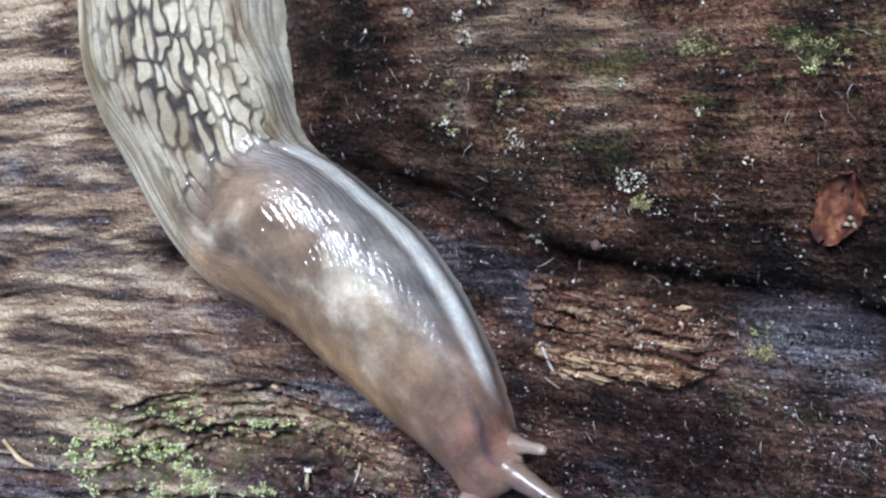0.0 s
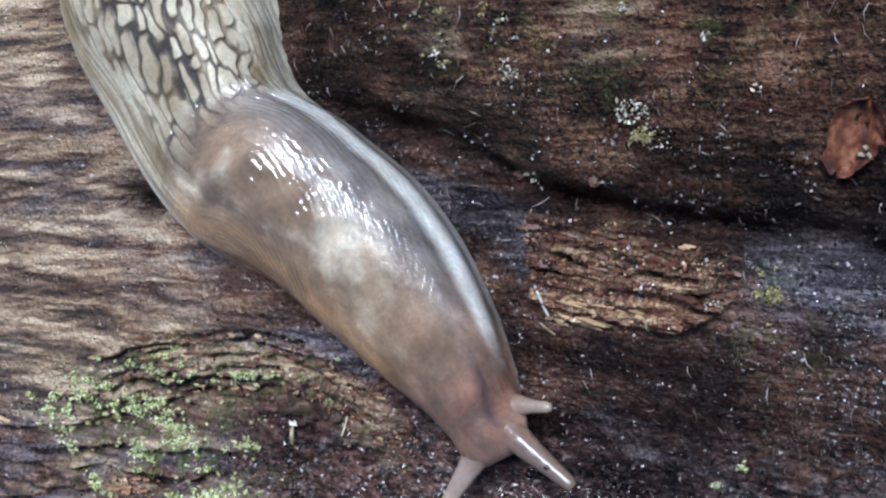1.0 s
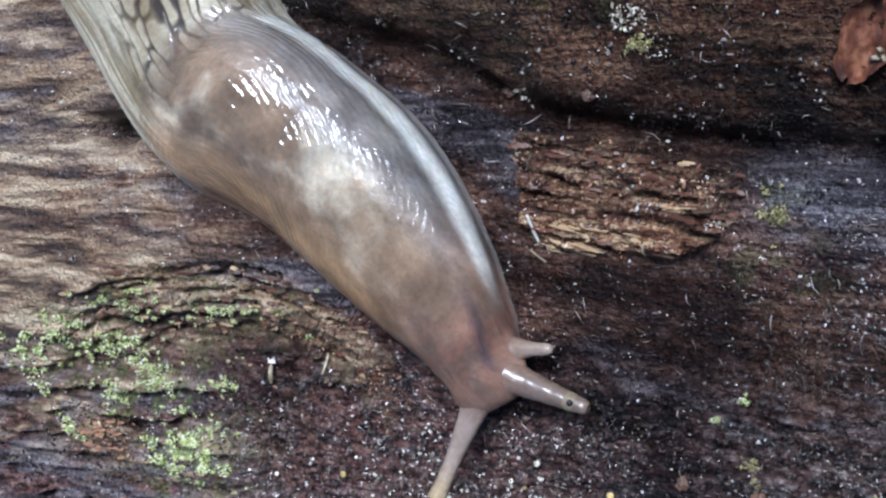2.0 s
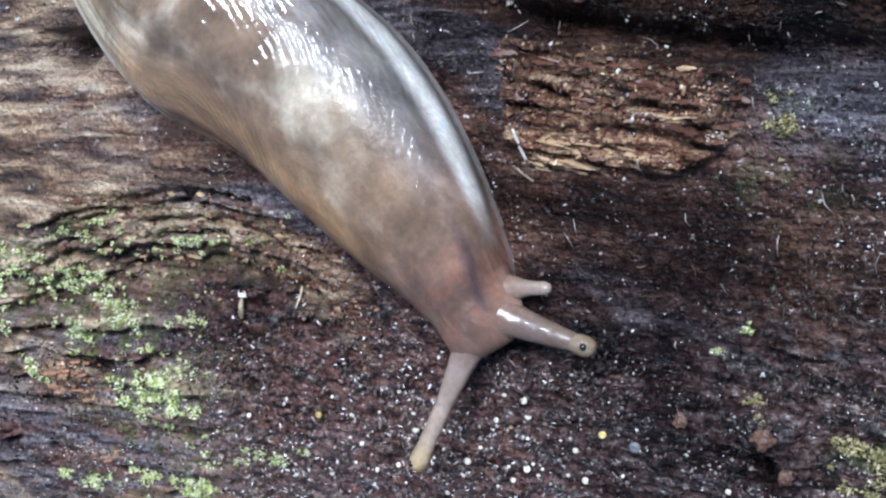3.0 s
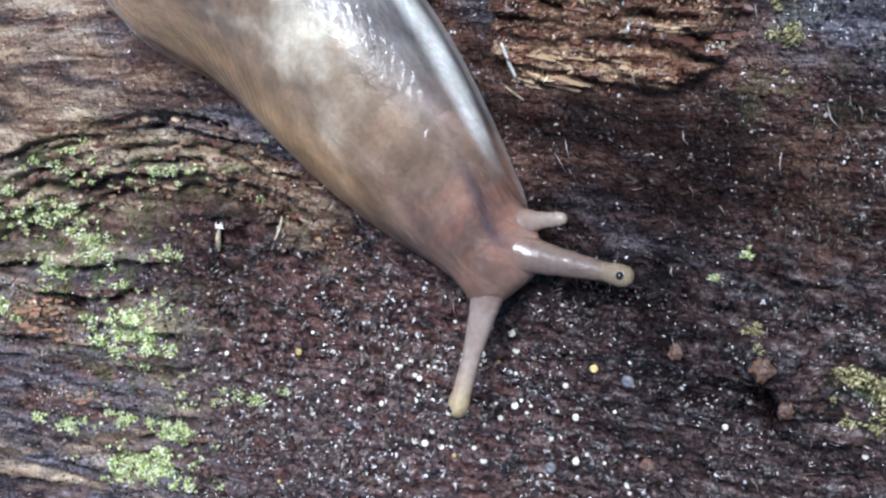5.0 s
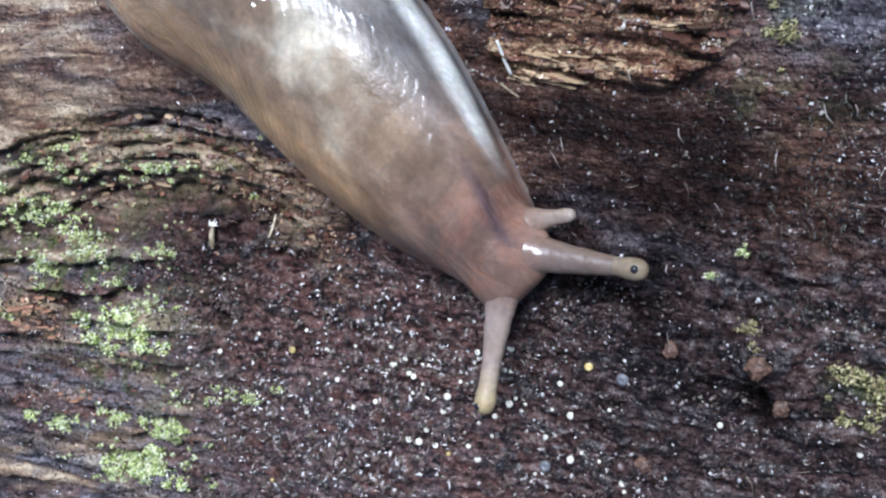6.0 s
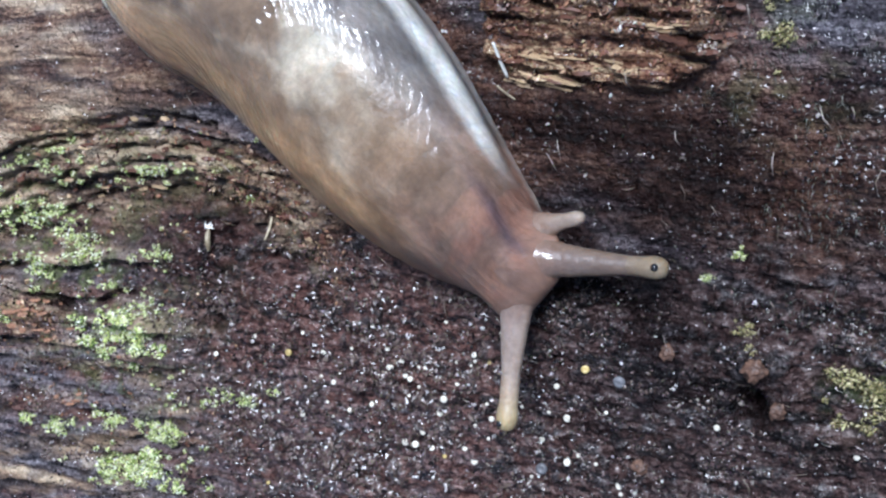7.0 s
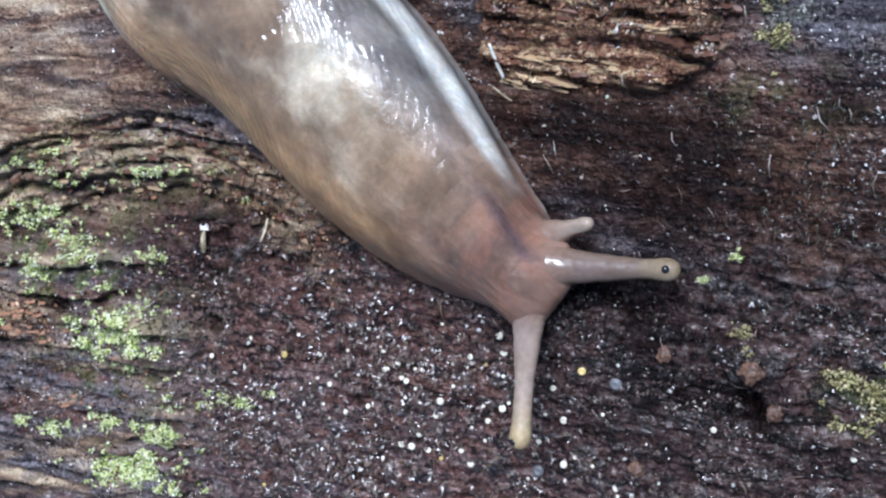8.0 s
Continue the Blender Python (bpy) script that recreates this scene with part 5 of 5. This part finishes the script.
def build_leaf():
    """A torn curled scrap of brown leaf."""
    nu, nv = 40, 30
    U, V = np.meshgrid(np.linspace(0, 1, nu), np.linspace(-1, 1, nv), indexing="ij")
    half = (1.7 - 0.9 * np.abs(U - 0.6)) * np.sqrt(np.clip(1 - np.abs(2 * U - 1) ** 2.4, 0.02, 1)) * (1 + 0.5 * fbm(U * 4, np.sign(V) * 3 + 2, 801, 3))
    x, y = V * half, (U - 0.5) * 5.0 + 0.5 * fbm(V * 2, U * 3, 805, 3)
    turn = radians(-24)
    wx, wy = -12.0 + x * math.cos(turn) - y * math.sin(turn), -3.7 + x * math.sin(turn) + y * math.cos(turn)
    lo, hi = relief(np.array([-12.4] * 9), np.linspace(-6.5, -4.5, 9)).mean(), relief(np.array([-12.4] * 9), np.linspace(-3, -1, 9)).mean()
    z = log_z(wy) + lo + (hi - lo) * (wy + 5.5) / 3.5 + 0.35 + 0.8 * np.abs(V) ** 2.5 + 0.35 * fbm(U * 4, V * 2, 803, 3)
    verts = np.stack([wx, wy, z], -1).reshape(-1, 3)
    under = verts - np.array([0, 0, 0.12])
    F = grid_faces(nu, nv)
    n = nu * nv
    rim = list(range(nv)) + [i * nv + nv - 1 for i in range(1, nu)] + [(nu - 1) * nv + j for j in range(nv - 2, -1, -1)] + [i * nv for i in range(nu - 2, 0, -1)]
    faces = F.tolist() + (F[:, ::-1] + n).tolist() + [(rim[i], rim[(i + 1) % len(rim)], rim[(i + 1) % len(rim)] + n, rim[i] + n) for i in range(len(rim))]
    ob = mesh_object("leaf_scrap", np.concatenate([verts, under]), faces, RUST)
    tagged(ob, "torn curled scrap of rust-brown leaf on dark wood", "leaf")


build_leaf()
tagged(scatter_mesh("lichen_bit", on_wood([-11.2, -11.0, -11.5], [-4.4, -4.9, -4.8], 0.7), [0.36, 0.26, 0.22], HUSK, (0.9, 1.2, 0.4), seed=77, kind="thing"), "pale flake at the edge of the leaf scrap", "flake")


def fibre_stuff():
    """Short pale fibres and hairs strewn over the wood."""
    rng = np.random.default_rng(91)
    V, F = [], []
    n = 0
    for _ in range(520):
        x = rng.uniform(-56, -7) if rng.uniform() < 0.8 else rng.uniform(-90, -50)
        y = rng.uniform(-50, 14)
        a = rng.normal(1.75, 0.5) if rng.uniform() < 0.6 else rng.normal(0.0, 0.4)
        length, r = 0.35 + 1.1 * rng.power(0.6), rng.uniform(0.02, 0.05)
        d = np.array([math.cos(a), math.sin(a)])
        bend = rng.uniform(-0.16, 0.16) * length
        k = np.array([-0.5, 0, 0.5])
        px = x + d[0] * k * length - d[1] * bend * (1 - (2 * k) ** 2)
        py = y + d[1] * k * length + d[0] * bend * (1 - (2 * k) ** 2)
        pz = log_z(py) + relief(px, py).max() * 0.5 + relief(px, py) * 0.5 + 0.06 + np.array([0, rng.uniform(0, 0.3), rng.uniform(0, 0.4)])
        side = np.array([-d[1], d[0], 0])
        for i in range(3):
            c = np.array([px[i], py[i], pz[i]])
            rr = r * (1.0 if i == 1 else 0.5)
            V += [c + side * rr, c - side * rr, c + np.array([0, 0, rr * 1.4])]
        for i in (0, 1):
            b = n + 3 * i
            F += [(b, b + 1, b + 4, b + 3), (b + 1, b + 2, b + 5, b + 4), (b + 2, b, b + 3, b + 5)]
        F += [(n, n + 2, n + 1), (n + 6, n + 7, n + 8)]
        n += 9
    tagged(mesh_object("fibres", np.array(V), F, FIBRE), "short pale plant fibres strewn over the wood", "fibres", kind="stuff")


fibre_stuff()


def hair_stuff():
    """Fine short hairs of algae hanging down the damp wood."""
    rng = np.random.default_rng(97)
    x, y = rng.uniform(-26, -6, 5000), rng.uniform(-33, -11, 5000)
    keep = rng.uniform(0, 1, x.size) < step(-24, -16, x) * step(-32, -29, y) * step(-0.1, 0.3, fbm(x / 2.5, y / 2, 981, 2)) * (1 - chip_mask(x, y)) * 0.6
    x, y = x[keep], y[keep]
    V, F = [], []
    base = log_z(y) + relief(x, y)
    for i in range(x.size):
        length, r, sway = rng.uniform(0.15, 0.5), rng.uniform(0.012, 0.028), rng.normal(0, 0.14)
        top = np.array([x[i], y[i], base[i] + rng.uniform(0.1, 0.3)])
        end = np.array([x[i] + sway, y[i] - length, base[i] + rng.uniform(0.0, 0.15)])
        n = len(V)
        V += [top + (r, 0, 0), top - (r, 0, 0), top + (0, 0, r * 1.5), end + (0.5 * r, 0, 0), end - (0.5 * r, 0, 0), end + (0, 0, r)]
        F += [(n, n + 1, n + 4, n + 3), (n + 1, n + 2, n + 5, n + 4), (n + 2, n, n + 3, n + 5), (n, n + 2, n + 1), (n + 3, n + 4, n + 5)]
    tagged(mesh_object("algae_hairs", np.array(V), F, HAIR), "fine grey-green algae hairs on damp wood", "algae", kind="stuff")


HAIR = leafy("grey-green algae", [(0.0, (0.03, 0.033, 0.026)), (0.6, (0.09, 0.10, 0.08)), (1.0, (0.28, 0.30, 0.24))])
hair_stuff()


def rotten_crumbs():
    """Loose crumbs over the broken patch, the ledge and the rotten edge."""
    rng = np.random.default_rng(63)
    x, y = rng.uniform(-82, -17, 90000), rng.uniform(-46, -8, 90000)
    d = ledge_line(x) - y
    ledge = step(-80, -72, x) * (1 - step(-48, -44, x)) * step(-0.5, 0.5, d) * (1 - step(5, 8, d))
    want = 0.55 * chip_mask(x, y) + 0.42 * ledge * (0.5 + 0.5 * step(-62, -50, x)) + 0.10 * (1 - step(-60, -50, x)) * (1 - step(-30, -24, y)) + 0.5 * bell(x, y, -75, -36.4, 2.6, 1.6) + 0.4 * bell(x, y, -74.5, -43.5, 3, 0.5)
    keep = rng.uniform(0, 1, x.size) < want * step(-0.3, 0.3, fbm(x / 1.5, y / 0.6, 921, 3))
    P = on_wood(x[keep], y[keep])
    scatter_mesh("wood_crumbs", P, 0.04 + 0.10 * rng.power(0.45, len(P)), CRUMBS, (1.9, 0.8, 0.7), "crumbs of red-brown rotten wood on the broken patches", "wood crumbs", seed=64, sink=0.5, smooth=False, dents=0.4)


CRUMBS = leafy("rotten wood crumb", [(0.0, (0.02, 0.010, 0.008)), (0.35, (0.10, 0.042, 0.026)), (0.65, (0.23, 0.11, 0.065)), (0.88, (0.42, 0.26, 0.15)), (1.0, (0.64, 0.50, 0.32))])
rotten_crumbs()


# torn splinters standing on the broken patch and the ledge
def splinter_mesh(seed):
    rng = np.random.default_rng(seed)
    n, V = 7, []
    for i in range(n):
        u = i / (n - 1)
        w = (0.10 + 0.02 * rng.uniform(-1, 1)) * (1 - 0.6 * abs(2 * u - 1) ** 3)
        h = w * rng.uniform(0.6, 1.0)
        cy, cz = 0.025 * rng.uniform(-1, 1), 0.03 * rng.uniform(-1, 1)
        V += [(u - 0.5, cy - w, cz - h), (u - 0.5, cy + w * 0.9, cz - h), (u - 0.5, cy + w * 0.6, cz + h), (u - 0.5, cy - w * 0.7, cz + h * 0.9)]
    V = np.array(V)
    F = [tuple(f) for f in grid_faces(n, 4, True).tolist()] + [(3, 2, 1, 0), tuple((n - 1) * 4 + j for j in range(4))]
    me = bpy.data.meshes.new("splinter")
    me.from_pydata((V * MM).tolist(), [], F)
    return me


def splinters():
    rng = np.random.default_rng(55)
    pale, brown = [splinter_mesh(s) for s in range(4)], [splinter_mesh(s + 10) for s in range(4)]
    for me in pale:
        me.materials.append(STRAW)
    for me in brown:
        me.materials.append(RED_WOOD)
    orange = splinter_mesh(31)
    orange.materials.append(ORANGE)
    spots = []
    for _ in range(34):
        at = rng.uniform(0, 1)
        row = ((-31.4, -25.8, -15.7), (-32.8, -28.8, -17.0), (-24.4, -21.4, -14.2))[int(rng.choice(3, p=(0.45, 0.35, 0.2)))]
        spots.append((row[0] + at * (row[1] - row[0]), row[2] + rng.normal(0, 0.2), rng.uniform(0.8, 2.0), 0.95))
    for _ in range(70):
        x = rng.uniform(-34, -19.5)
        spots.append((x, rng.uniform(chip_base(x) + 0.3, chip_top(x) - 0.3), rng.uniform(0.5, 1.7), 0.12))
    for _ in range(100):
        x = rng.uniform(-76, -47)
        spots.append((x, ledge_line(x) - rng.uniform(-0.5, 6.0), rng.uniform(0.4, 1.5), 0.35))
    for _ in range(50):
        x = rng.uniform(-58, -45)
        spots.append((x, ledge_line(x) - rng.uniform(1, 5.5), rng.uniform(0.3, 0.9), 0.15))
    for _ in range(26):
        spots.append((rng.normal(-75.0, 1.3), rng.normal(-36.4, 0.8), rng.uniform(0.5, 1.6), -1))
    for _ in range(14):
        spots.append((rng.uniform(-77, -71), rng.normal(-43.5, 0.3), rng.uniform(0.4, 1.3), -1))
    for x, y, length, chance in spots:
        slope = math.degrees(math.atan2(float(grain_line(x + 1) - grain_line(x - 1)), 2.0))
        ob = new("splinter", orange if chance < 0 else (pale if rng.uniform() < chance else brown)[int(rng.integers(4))])
        ob.parent = log
        ob.matrix_basis = pose(x * MM, y * MM, (surface(x, y) + 0.02) * MM, rng.uniform(-25, 25), rng.uniform(-7, 7), slope + rng.normal(0, 5)) @ Matrix.Diagonal((length, rng.uniform(0.5, 1.2) if chance > 0.9 else rng.uniform(1.0, 2.2), rng.uniform(0.8, 1.6), 1))


ORANGE = plain("orange rotten wood", [(0.36, (0.11, 0.05, 0.03)), (0.5, (0.40, 0.21, 0.12)), (0.64, (0.70, 0.48, 0.32))], 1.2, 0.6, 0.08, (0.2, 1, 1))
RED_WOOD = plain("torn red-brown wood", [(0.3, (0.035, 0.016, 0.010)), (0.55, (0.15, 0.065, 0.04)), (0.75, (0.32, 0.18, 0.11))], 1.0, 0.5, 0.06, (0.25, 1, 1))
splinters()


motions()
